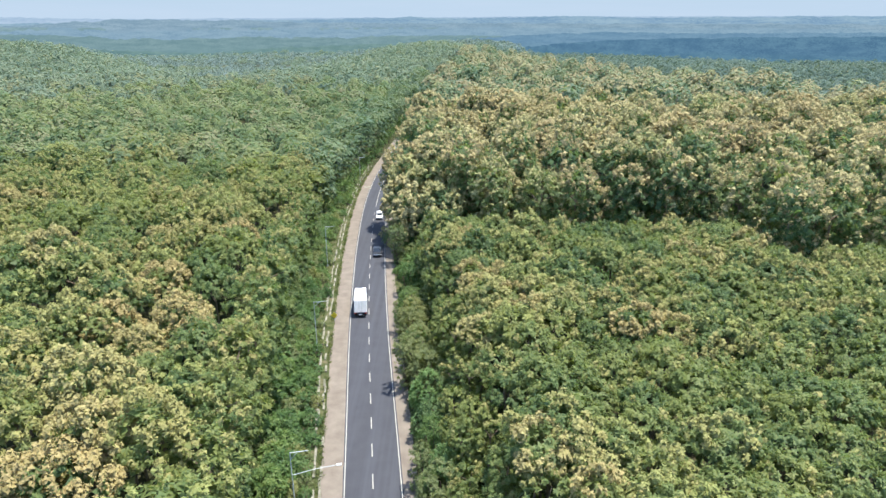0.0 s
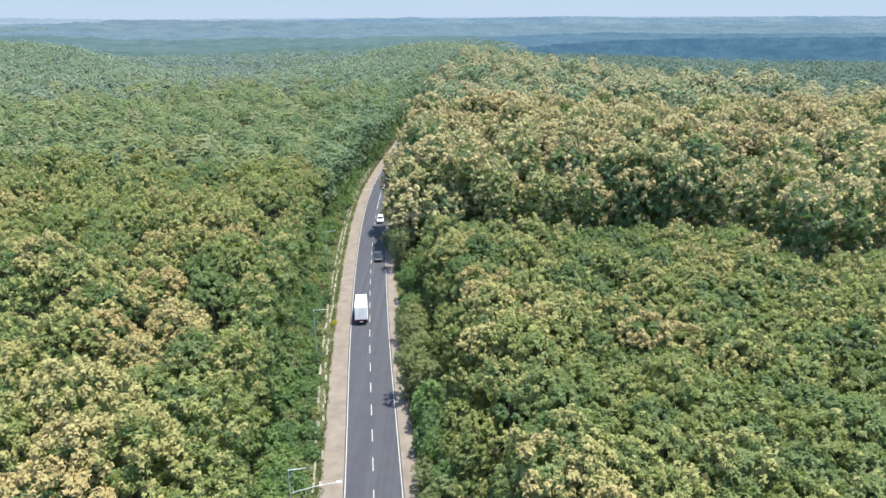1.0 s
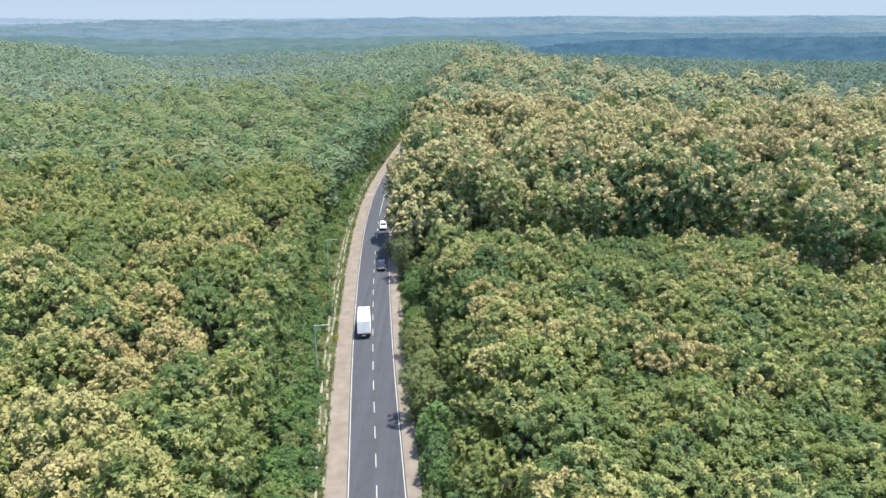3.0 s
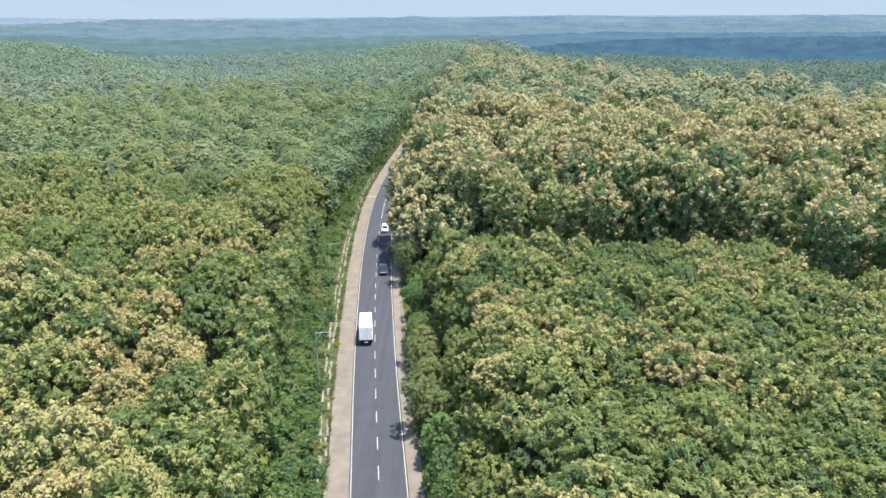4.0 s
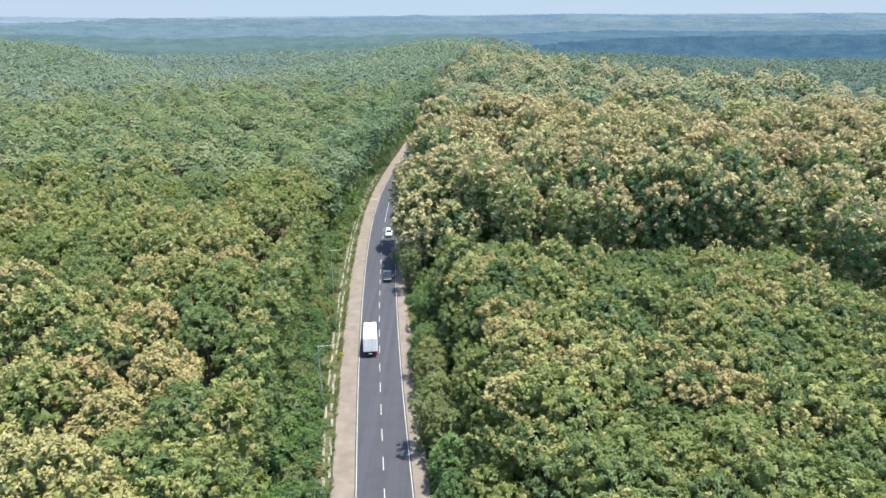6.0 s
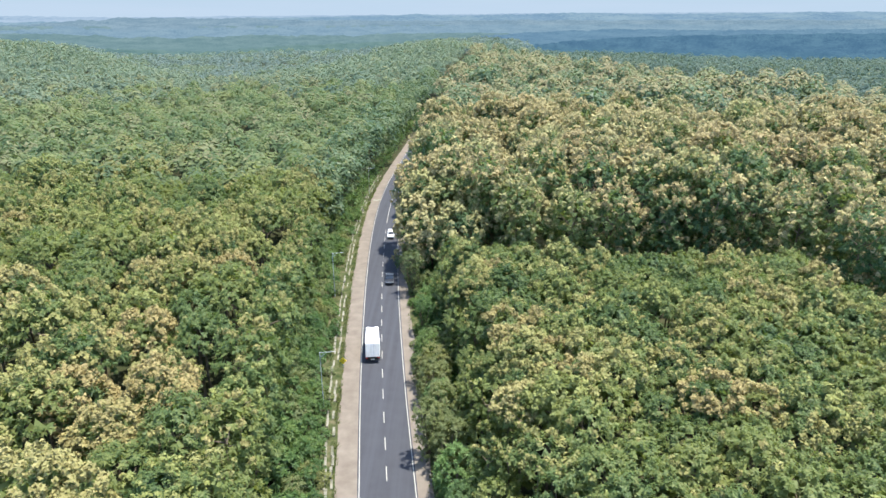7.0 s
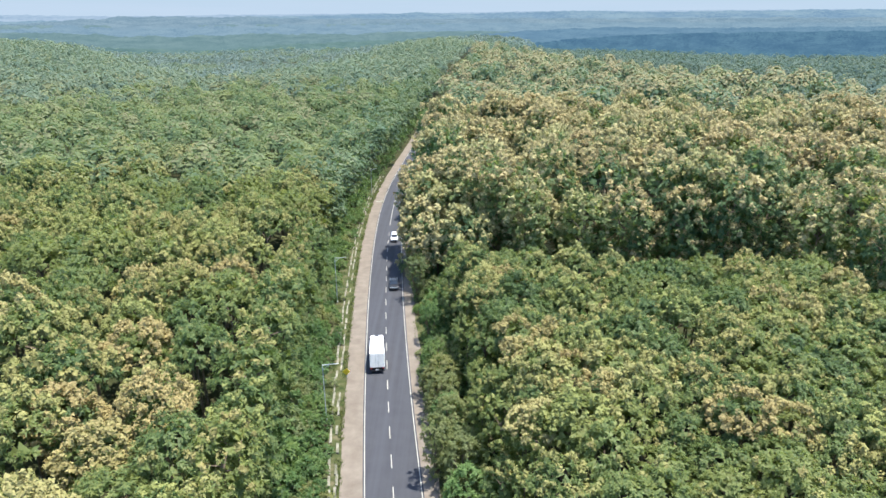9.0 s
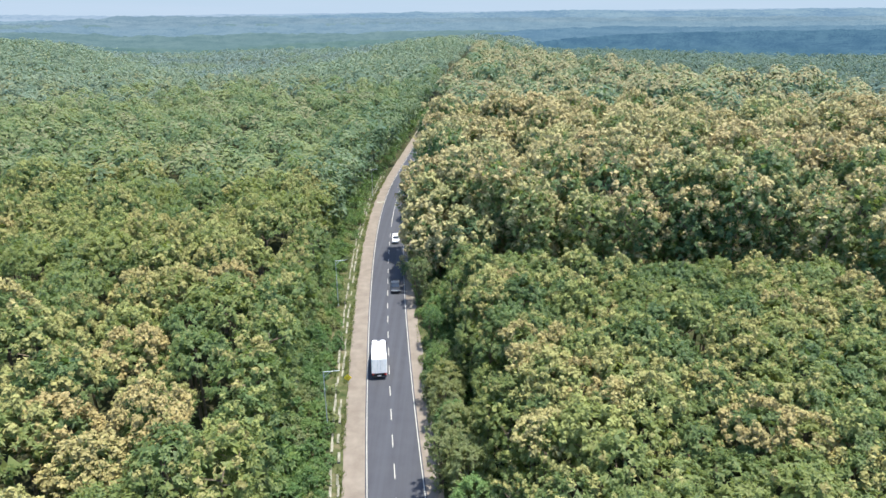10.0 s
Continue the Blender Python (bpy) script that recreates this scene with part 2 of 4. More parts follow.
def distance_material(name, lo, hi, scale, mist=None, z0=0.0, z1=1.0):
    """The far country: a plain backdrop that glows by itself, daylight haze painted into its colours, paler towards its
    foot.
    """
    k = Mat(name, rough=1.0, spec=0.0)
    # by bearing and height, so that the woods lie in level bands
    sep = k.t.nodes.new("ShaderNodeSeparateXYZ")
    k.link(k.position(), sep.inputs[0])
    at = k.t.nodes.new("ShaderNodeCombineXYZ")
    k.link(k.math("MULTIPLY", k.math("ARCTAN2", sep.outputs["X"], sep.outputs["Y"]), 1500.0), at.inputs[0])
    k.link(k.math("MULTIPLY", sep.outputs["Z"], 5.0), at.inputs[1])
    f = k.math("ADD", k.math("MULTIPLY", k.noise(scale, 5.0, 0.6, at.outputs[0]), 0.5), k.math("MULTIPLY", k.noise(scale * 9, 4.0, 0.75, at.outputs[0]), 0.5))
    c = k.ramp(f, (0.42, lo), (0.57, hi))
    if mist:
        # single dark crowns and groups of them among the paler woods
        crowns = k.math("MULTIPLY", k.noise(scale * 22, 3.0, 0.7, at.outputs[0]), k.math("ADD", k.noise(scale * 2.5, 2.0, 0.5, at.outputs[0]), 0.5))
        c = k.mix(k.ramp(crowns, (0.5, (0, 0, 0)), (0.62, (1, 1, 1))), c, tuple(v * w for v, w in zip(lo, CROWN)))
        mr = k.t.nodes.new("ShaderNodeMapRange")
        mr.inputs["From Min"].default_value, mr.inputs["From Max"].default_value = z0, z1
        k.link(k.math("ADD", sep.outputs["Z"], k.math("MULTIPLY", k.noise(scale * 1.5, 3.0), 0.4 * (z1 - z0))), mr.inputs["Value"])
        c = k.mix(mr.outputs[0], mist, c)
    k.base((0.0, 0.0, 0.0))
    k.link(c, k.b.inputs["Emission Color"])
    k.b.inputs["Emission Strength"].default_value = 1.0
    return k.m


# ---- mesh helpers ----


def part(name, bm, material, parent=None, label=""):
    me = bpy.data.meshes.new(name)
    bm.to_mesh(me)
    bm.free()
    me.materials.append(material)
    ob = new(name, me)
    ob.parent = parent
    return tagged(ob, label)


def from_arrays(name, verts, faces, material, parent=None, smooth=False):
    """A mesh object out of numpy arrays: verts (n, 3), faces (m, 3) or (m, 4)."""
    me = bpy.data.meshes.new(name)
    verts, faces = np.asarray(verts, np.float32), np.asarray(faces, np.int32)
    me.vertices.add(len(verts))
    me.vertices.foreach_set("co", verts.ravel())
    me.loops.add(faces.size)
    me.loops.foreach_set("vertex_index", faces.ravel())
    me.polygons.add(len(faces))
    me.polygons.foreach_set("loop_start", np.arange(0, faces.size, faces.shape[1], dtype=np.int32))
    me.polygons.foreach_set("use_smooth", np.full(len(faces), smooth))
    me.update(calc_edges=True)
    me.validate()
    me.materials.append(material)
    ob = new(name, me)
    ob.parent = parent
    return ob


def box(bm, x0, x1, y0, y1, z0, z1, bevel=0.0, m=None):
    r = bmesh.ops.create_cube(bm, size=1)
    vs = r["verts"]
    bmesh.ops.scale(bm, vec=(x1 - x0, y1 - y0, z1 - z0), verts=vs)
    bmesh.ops.translate(bm, vec=((x0 + x1) / 2, (y0 + y1) / 2, (z0 + z1) / 2), verts=vs)
    if bevel:
        es = list({ed for v in vs for ed in v.link_edges})
        g = bmesh.ops.bevel(bm, geom=es, offset=bevel, segments=2, affect="EDGES", profile=0.6)
        vs = g["verts"]
    if m is not None:
        bmesh.ops.transform(bm, matrix=m, verts=vs)
    return vs


def tube(bm, p, q, r0, r1, n=8):
    """A tapered bar from p to q."""
    p, q = Vector(p), Vector(q)
    d = q - p
    r = bmesh.ops.create_cone(bm, cap_ends=True, segments=n, radius1=r0, radius2=r1, depth=d.length)
    bmesh.ops.transform(bm, matrix=Matrix.Translation((p + q) / 2) @ d.to_track_quat("Z", "Y").to_matrix().to_4x4(), verts=r["verts"])


# ---- the line of the road ----
LINE_Y = np.array([-300, -60, 0, 58.7, 67, 80, 97, 122, 139, 161, 177, 190, 210, 227, 240, 262, 300, 350, 420, 520, 640, 900])
LINE_X = np.array([38, 7.6, 0.2, -7.05, -8.05, -9.7, -11.85, -14.55, -16.15, -17.9, -18.8, -19.35, -19.5, -19.0, -18.2, -16.8, -14.2, -11, -6, 3, 15, 42])


def xc(y):
    """The road's middle at y, softly rounded."""
    return sum(np.interp(y + d, LINE_Y, LINE_X) for d in (-9, -4.5, 0, 4.5, 9)) / 5


def strip(name, s0, s1, y0, y1, z, material, step=3.0, wob0=0.0, wob1=0.0, seed=0, thick=0.06, parent=None):
    """A slab along the road between the side distances s0 and s1, with edges that may wander."""
    ys = np.arange(y0, y1 + step, step)
    vs, qs = [], []
    for y in ys:
        c = xc(y)
        a = s0 + wob0 * (noise.noise((y * 0.23, seed, 1)) + 0.5 * noise.noise((y * 0.9, seed, 3)))
        b = s1 + wob1 * (noise.noise((y * 0.23, seed, 7)) + 0.5 * noise.noise((y * 0.9, seed, 9)))
        vs += [(c + a, y, z - thick), (c + a, y, z), (c + b, y, z), (c + b, y, z - thick)]
    for i in range(len(ys) - 1):
        o = i * 4
        for j in (0, 1, 2):
            qs.append((o + j, o + j + 1, o + j + 5, o + j + 4))
    qs = [q[::-1] for q in qs]
    return from_arrays(name, vs, qs, material, parent)


# ---- the ground, one sheet to the horizon ----


def ease(v):
    v = min(max(v, 0.0), 1.0)
    return v * v * (3 - 2 * v)


def brow(az):
    """How far off the forest's shelf breaks off into the valley, by bearing."""
    return float(np.interp(az, [-60, -34, -27, -24, -20.5, -16, -12, -5.5, -0.5, 8, 90], [1000, 960, 720, 560, 430, 470, 530, 760, 940, 700, 700]))


def rise(x, y):
    """The lie of the land: level round the road, then a broad valley beyond the forest, and gently rolling country."""
    r, az = math.hypot(x, y), math.degrees(math.atan2(x, y))
    k = ease((r - 300) / 700)
    z = k * 7 * noise.noise((x / 260, y / 260, 0.3))
    deep = np.interp(az, [-60, -34, -25, -20, -8, 0, 6, 90], [-20, -24, -34, -38, -32, -18, -6, -6])
    z += deep * ease((r - brow(az)) / 140)
    z += 9 * ease((-25 - az) / 8) * ease((r - 420) / 400) + 8 * ease((az + 9) / 7) * ease((8 - az) / 6) * ease((r - 480) / 350)
    if x > 60:
        z -= 10 * min((x - 60) / 120, 1) * min(max((y - 330) / 200, 0), 1)
    return z


radii = np.concatenate([np.linspace(0, 400, 41), np.geomspace(430, 4800, 40)])
turns = np.linspace(0, 2 * math.pi, 121)[:-1]
vs, qs = [], []
for r in radii:
    for tn in turns:
        x, y = r * math.cos(tn), r * math.sin(tn) + 60
        vs.append((x, y, rise(x, y) - 0.12 + (0.05 * noise.noise((x / 7, y / 7, 0)) if abs(x - xc(y)) > 16 else 0)))
for i in range(len(radii) - 1):
    for j in range(120):
        jj = (j + 1) % 120
        qs.append((i * 120 + j, (i + 1) * 120 + j, (i + 1) * 120 + jj, i * 120 + jj))
tagged(from_arrays("ground", vs, qs, M_GROUND, smooth=True), "dark green and brown forest floor under the trees", "ground", kind="structure")

# ---- road, shoulders, verges ----
road = tagged(strip("road", -3.62, 3.62, -120, 620, 0.06, M_ASPHALT, wob1=0.04, wob0=0.04, seed=2), "smooth grey asphalt two-lane road with white lines", "road", kind="structure")
tagged(strip("edge_line", -3.45, -3.34, -120, 420, 0.066, M_LINE, thick=0.004, parent=road), "worn white edge line")
tagged(strip("edge_line", 3.34, 3.45, -120, 420, 0.066, M_LINE, thick=0.004, parent=road), "worn white edge line")
tagged(strip("pavement_left", -6.4, -3.55, -120, 620, 0.035, M_DIRT, wob0=0.35, seed=5), "pale brown compacted dirt shoulder", "shoulder", kind="structure")
tagged(strip("pavement_right", 3.55, 5.5, -120, 620, 0.035, M_DIRT, wob1=0.9, seed=11), "narrow pale dirt shoulder", "shoulder", kind="structure")
tagged(strip("verge_left", -13.5, -6.0, -120, 200, 0.0, M_VERGE, wob0=1.5, seed=15), "grassy roadside verge with bare soil", "verge", kind="structure")
tagged(strip("verge_right", 5.0, 10.0, -120, 160, 0.0, M_VERGE, wob1=1.5, seed=17), "grassy roadside verge with bare soil", "verge", kind="structure")


def bar_mesh(name, length, width, z):
    bm = bmesh.new()
    box(bm, -width / 2, width / 2, -length / 2, length / 2, z - 0.004, z)
    me = bpy.data.meshes.new(name)
    bm.to_mesh(me)
    bm.free()
    return me


dash_mesh = bar_mesh("lane_dash", 2.6, 0.115, 0.0665)
dash_mesh.materials.append(M_LINE)
for i in range(-31, 28):
    y = 61.4 + 5.82 * i
    if y > 176:
        break
    d = new("lane_dash", dash_mesh)
    d.parent = road
    d.matrix_basis = Matrix.Translation((xc(y), y, 0)) @ Matrix.Rotation(-math.atan((xc(y + 2) - xc(y - 2)) / 4), 4, "Z")
tagged(strip("centre_line", -0.065, 0.065, 179, 330, 0.066, M_LINE, thick=0.004, parent=road), "unbroken white centre line")

# ---- trees ----


def leaf_tris(rng, base, axis, n, length, width, droop, spread, stem=0.35):
    """A tuft: n pointed leaves along a short stem at base, round axis. Returns (n, 3, 3)."""
    axis = axis / np.linalg.norm(axis)
    side = np.cross(axis, [0.3, 0.9, 0.1])
    side /= np.linalg.norm(side)
    other = np.cross(axis, side)
    th = rng.uniform(0, 2 * math.pi) + np.arange(n) * 2.4 + rng.normal(0, 0.35, n)
    el = np.radians(rng.uniform(spread[0], spread[1], n))
    out = np.outer(np.cos(th), side) + np.outer(np.sin(th), other)
    d = out * np.sin(el)[:, None] + axis * np.cos(el)[:, None]
    L = length * rng.uniform(0.7, 1.25, n)[:, None]
    W = width * rng.uniform(0.75, 1.2, n)[:, None]
    s = np.cross(d, axis)
    s /= np.linalg.norm(s, axis=1)[:, None] + 1e-6
    foot = base + axis * (stem * rng.uniform(-1, 1, n))[:, None] + d * L * 0.25
    tip = foot + d * L - np.array([0, 0, 1.0]) * (droop * L)
    return np.stack([foot + s * W * 0.5, tip, foot - s * W * 0.5], axis=1)


def clump_tris(rng, pts, ways, size, tilt=0.2):
    """Leaf clumps that lie on a crown's surface, one ragged triangle each. Returns (n, 3, 3)."""
    n = len(pts)
    u = ways / np.linalg.norm(ways, axis=1)[:, None] + rng.normal(0, tilt, (n, 3))
    u /= np.linalg.norm(u, axis=1)[:, None]
    s = np.cross(u, rng.normal(0, 1, (n, 3)))
    s /= np.linalg.norm(s, axis=1)[:, None]
    w = np.cross(u, s)
    th = np.arange(3) * 2.094 + rng.normal(0, 0.3, (n, 3))
    h = 0.5 * size * rng.uniform(0.7, 1.3, (n, 1)) * rng.uniform(0.75, 1.25, (n, 3))
    return pts[:, None] + s[:, None] * (np.cos(th) * h)[:, :, None] + w[:, None] * (np.sin(th) * h)[:, :, None]


def plume_tris(rng, base, axis, n, size):
    """A flower head: a fluffy rounded cone of n fine sprays. Returns (n, 3, 3)."""
    lean = axis * 0.5 + np.array([0, 0, 0.7]) + rng.normal(0, 0.2, 3)
    lean /= np.linalg.norm(lean)
    u = rng.normal(0, 1, (n, 3)) + lean * 0.45
    u /= np.linalg.norm(u, axis=1)[:, None]
    c = base + lean * (0.25 * size) + u * size * rng.uniform(0.24, 0.44, n)[:, None] + np.outer(u @ lean, lean) * 0.16 * size
    return clump_tris(rng, c, u, 1.95 / math.sqrt(n) * size, 0.4)


def crown_points(rng, R, depth, lobes, count, low=-0.25, skirt=0.0, core=0.62):
    """Tuft places on a crown made of several overlapping domes, its middle at the origin: points and outward ways."""
    cs, rs = [np.array([0, 0, 0.18 * depth])], [core * R]
    for i in range(lobes):
        an = 2 * math.pi * (i + rng.uniform(-0.3, 0.3)) / lobes
        rr = R * rng.uniform(0.42, 0.62)
        cs.append(np.array([math.cos(an) * rr, math.sin(an) * rr, rng.uniform(-0.35, 0.15) * depth]))
        rs.append(R * rng.uniform(0.36, 0.5))
    for i in range(int(skirt / (R * 0.42)) * 5 if skirt else 0):
        an = rng.uniform(0, 2 * math.pi)
        down = depth * 0.35 + skirt * (i + 0.5) / (int(skirt / (R * 0.42)) * 5)
        rr = R * rng.uniform(0.35, 0.68)
        cs.append(np.array([math.cos(an) * rr, math.sin(an) * rr, -down]))
        rs.append(R * rng.uniform(0.3, 0.44))
    cs, rs = np.array(cs), np.array(rs)
    flat = depth / R
    pts, ways = [], []
    w = rs ** 2 / (rs ** 2).sum()
    tries = 0
    while len(pts) < count and tries < count * 12:
        tries += 1
        i = rng.choice(len(rs), p=w)
        u = rng.normal(0, 1, 3)
        u /= np.linalg.norm(u)
        if u[2] < low:
            continue
        p = cs[i] + u * rs[i] * rng.uniform(0.86, 1.06) * np.array([1, 1, 0.75 + 0.3 * flat])
        d = np.linalg.norm((p - cs) / np.array([1, 1, 0.75 + 0.3 * flat]), axis=1) / rs
        d[i] = 9
        if d.min() < 0.85:
            continue
        pts.append(p)
        ways.append(u + np.array([0, 0, 0.55]))
    return np.array(pts), np.array(ways), cs, rs


def faces_of(stack):
    v = np.concatenate(stack) if isinstance(stack, list) else stack
    return v.reshape(-1, 3), np.arange(v.shape[0] * v.shape[1]).reshape(-1, v.shape[1])


def trunk_mesh(rng, H, base_z, cs, radius):
    bm = bmesh.new()
    segs = 3
    lean = rng.normal(0, 0.25, 2)
    P = [Vector((lean[0] * (i / segs) ** 2, lean[1] * (i / segs) ** 2, base_z * i / segs)) for i in range(segs + 1)]
    tube(bm, P[0] - Vector((0, 0, 0.3)), P[0] + Vector((0, 0, 0.5)), radius * 1.5, radius, 6)
    for i in range(segs):
        tube(bm, P[i], P[i + 1], radius * (1 - 0.16 * i), radius * (1 - 0.16 * (i + 1)), 6)
    for c in cs:
        a = P[-1] - Vector((0, 0, rng.uniform(0.0, 0.25) * base_z * 0.4))
        q = Vector(c) + Vector((0, 0, H))
        tube(bm, a, q, radius * 0.5, radius * 0.15, 4)
    return bm


def tree(name, seed, H, R, depth, tufts, leaves, leaf_len, bloom, leaf_mat, flower_mat, label, category="tree", lobes=6, droop=0.35, sprays=22, plume=0.95, skirt=0.0, low_bloom=0.25, core=0.62):
    """One tree: an Empty at its foot, with trunk, crown and, where it blooms, flower heads."""
    rng = np.random.default_rng(seed)
    root = tagged(new(name), label, category)
    pts, ways, cs, rs = crown_points(rng, R, depth, lobes, tufts, skirt=skirt, core=core)
    mid = H - depth * 0.95
    L, F = [], []
    for p, w in zip(pts, ways):
        q = p + np.array([0, 0, mid])
        up = min(max((w[2] - 0.3) / 0.6, 0), 1)
        drift = min(max(0.85 + 3.2 * noise.noise((p[0] / 2.1 + seed, p[1] / 2.1, p[2] / 2.1)), 0.08), 1.6)
        blooms = rng.random() < drift * bloom * (up * 1.25 if p[2] > (0.3 if skirt else -0.4) * depth else low_bloom * up)
        L.append(leaf_tris(rng, q, w, leaves if not blooms else leaves // 2, leaf_len, leaf_len * 0.6, droop, (35, 110)))
        if blooms:
            F.append(plume_tris(rng, q + w / np.linalg.norm(w) * 0.25 * plume, w / np.linalg.norm(w), sprays, plume * rng.uniform(0.65, 1.25)))
    # shaded leaf masses inside the crown
    inner = rng.random(len(pts)) < 0.8
    mids = np.stack([cs[np.argmin(np.linalg.norm(p - cs, axis=1) / rs)] for p in pts[inner]])
    L.append(clump_tris(rng, mids + (pts[inner] - mids) * 0.78 + np.array([0, 0, mid]), ways[inner], 0.15 * R + 0.45))
    part("trunk", trunk_mesh(rng, mid, mid - depth * 0.35, cs[1:lobes + 1:2], 0.05 * R + 0.02), M_BARK, root)
    v, q = faces_of(L)
    from_arrays("crown", v, q, leaf_mat, root)
    if F:
        v, q = faces_of(F)
        tagged(from_arrays("blossom", v, q, flower_mat, root), "cream flower heads", kind="stuff")
    return root


def front(x):
    """The far edge of the young plot beside the road."""
    return 119 if x < 57 else 103


def hexgrid(x0, x1, y0, y1, d, jit, seed):
    rng = np.random.default_rng(seed)
    out = []
    row = 0
    y = y0
    while y < y1:
        x = x0 + (d / 2 if row % 2 else 0)
        while x < x1:
            out.append((x + rng.uniform(-jit, jit) * d, y + rng.uniform(-jit, jit) * d))
            x += d
        y += d * 0.87
        row += 1
    return out


def in_reach(x, y, margin=14):
    """Whether a place lies in the wedge of country ahead of the drone, with some to spare."""
    return abs(x + 1.5) < 0.73 * (0.94 * y + 14) + margin


# middles of the drifts of flowering crowns, on plan
DRIFTS = [(-36, 57), (-27, 58), (-28, 99), (-35, 107), (-34, 47), (-12, 41), (-31, 40), (-28, 80), (-24, 74), (-38, 73), (-58, 93), (-54, 126), (-28, 131), (-91, 132),
          (3, 110), (15, 109), (4, 73), (17, 78), (30, 75), (9, 90), (4, 51), (10, 48), (13, 44), (54, 104), (57, 76), (45, 98), (-48, 110), (-70, 80), (-29, 133), (-23, 99), (-21.5, 86), (-26, 92), (-42, 88), (-47, 60), (-62, 70), (-40, 120)]
LEAFY = [(-72, 114), (16, 66), (9, 64), (51, 66), (21, 62), (-28, 66), (40, 86), (25, 100), (41, 51), (34, 43), (48, 60), (60, 62)]


def bloom_at(x, y, base):
    """How much the stand blooms here, in drifts."""
    near = sum(math.exp(-((x - u) ** 2 + (y - v) ** 2) / 22.0) for u, v in DRIFTS) - 0.6 * sum(math.exp(-((x - u) ** 2 + (y - v) ** 2) / 40.0) for u, v in LEAFY)
    return base + 0.55 * min(near, 1.2) + 0.5 * noise.noise((x / 17, y / 17, 4.2)) + 0.3 * noise.noise((x / 6, y / 6, 8.1))


def plant(models, x, y, seed, tall=1.0, sink=0.0):
    """A copy of one of the models at x, y, turned and scaled by chance."""
    rng = random.Random(seed)
    k = tall * (rng.uniform(0.92, 1.07) if "young" in models[0].name else rng.uniform(0.84, 1.1))
    m = Matrix.Translation((x, y, rise(x, y) - 0.1 - sink)) @ Matrix.Rotation(rng.uniform(0, 6.283), 4, "Z") @ Matrix.Diagonal((k * rng.uniform(0.92, 1.1), k * rng.uniform(0.92, 1.1), k, 1))
    return copy_thing(rng.choice(models), m)


def copies(models, spots, group, base, tall=1.0):
    """Plants every spot with a leafy, half-blooming or blooming model, or one of the stand's edge."""
    leafy, half, full, edge = models
    for i, (x, y, at_edge) in enumerate(spots):
        b = bloom_at(x, y, base)
        pick = leafy if b < 0.22 else half if b < 0.56 else full
        if at_edge < 0:
            ob = plant(edge if at_edge > -0.95 else pick, x, y, i * 7 + 3, -at_edge)
        else:
            ob = plant(edge if at_edge else pick, x, y, i * 7 + 3, 0.9 if at_edge == 2 else tall)
        ob["group"] = group


def retire(models):
    for ob in [m for g in models for m in g]:
        for o in (*ob.children_recursive, ob):
            bpy.data.objects.remove(o)


LIMIT = 290
G1, G2, G3 = "young green teak tree with large drooping leaves", "young teak tree with scattered greenish cream flowers", "young teak tree covered in cream flowers"
young = [
    [tree("young_teak_tree", 11 + i, 16.6, 3.4, 2.7, 165, 16, 0.36, 0.05, M_LEAF, M_FLOWER_G, G1) for i in range(4)],
    [tree("young_teak_tree", 21 + i, 16.8, 3.4, 2.7, 165, 15, 0.36, 0.32, M_LEAF, M_FLOWER_G, G2) for i in range(4)],
    [tree("young_teak_tree", 31 + i, 17.0, 3.4, 2.8, 175, 14, 0.36, 0.95, M_LEAF, M_FLOWER, G3) for i in range(3)],
    [tree("young_teak_tree", 36 + i, 16.3, 3.3, 2.9, 240, 14, 0.38, 0.25, M_LEAF, M_FLOWER_G, "young teak tree leafy down to its lower branches", skirt=9.0, low_bloom=0.5) for i in range(3)],
]
spots = [(x, y, False) for x, y in hexgrid(-14, 150, 22, 118, 5.3, 0.18, 5) if x - xc(y) > 17 and y < front(x) - 2 and in_reach(x, y)]
spots += [(1.8, 115.5, False), (6.4, 118.6, False), (11.0, 120.5, False)]
# the plot's trees grow lower towards the road
row = random.Random(71)
for x, y in hexgrid(-24, 16, 26, 126, 4.1, 0.3, 15):
    s = x - xc(y) + row.uniform(-0.6, 0.6)
    if float(np.interp(y, [60, 68, 96, 106], [8.2, 9.2, 9.4, 11.2])) < s <= 16.6:
        spots.append((xc(y) + s, y, -float(np.interp(s, [8, 10, 12.5, 16.5], [0.44, 0.58, 0.8, 1.0])) * row.uniform(0.9, 1.1)))
# close the seam between the rows and the plot
for y in range(30, 116, 2):
    for s in (15.4, 17.2, 19.0, 20.8):
        x = xc(y) + s
        if min((x - p[0]) ** 2 + (y - p[1]) ** 2 for p in spots) > 9.5:
            spots.append((x, float(y), False))
spots.sort(key=lambda p: p[1])
young_rest = spots[LIMIT:]
copies(young, spots[:LIMIT], "young teak trees of the plot", 0.22)

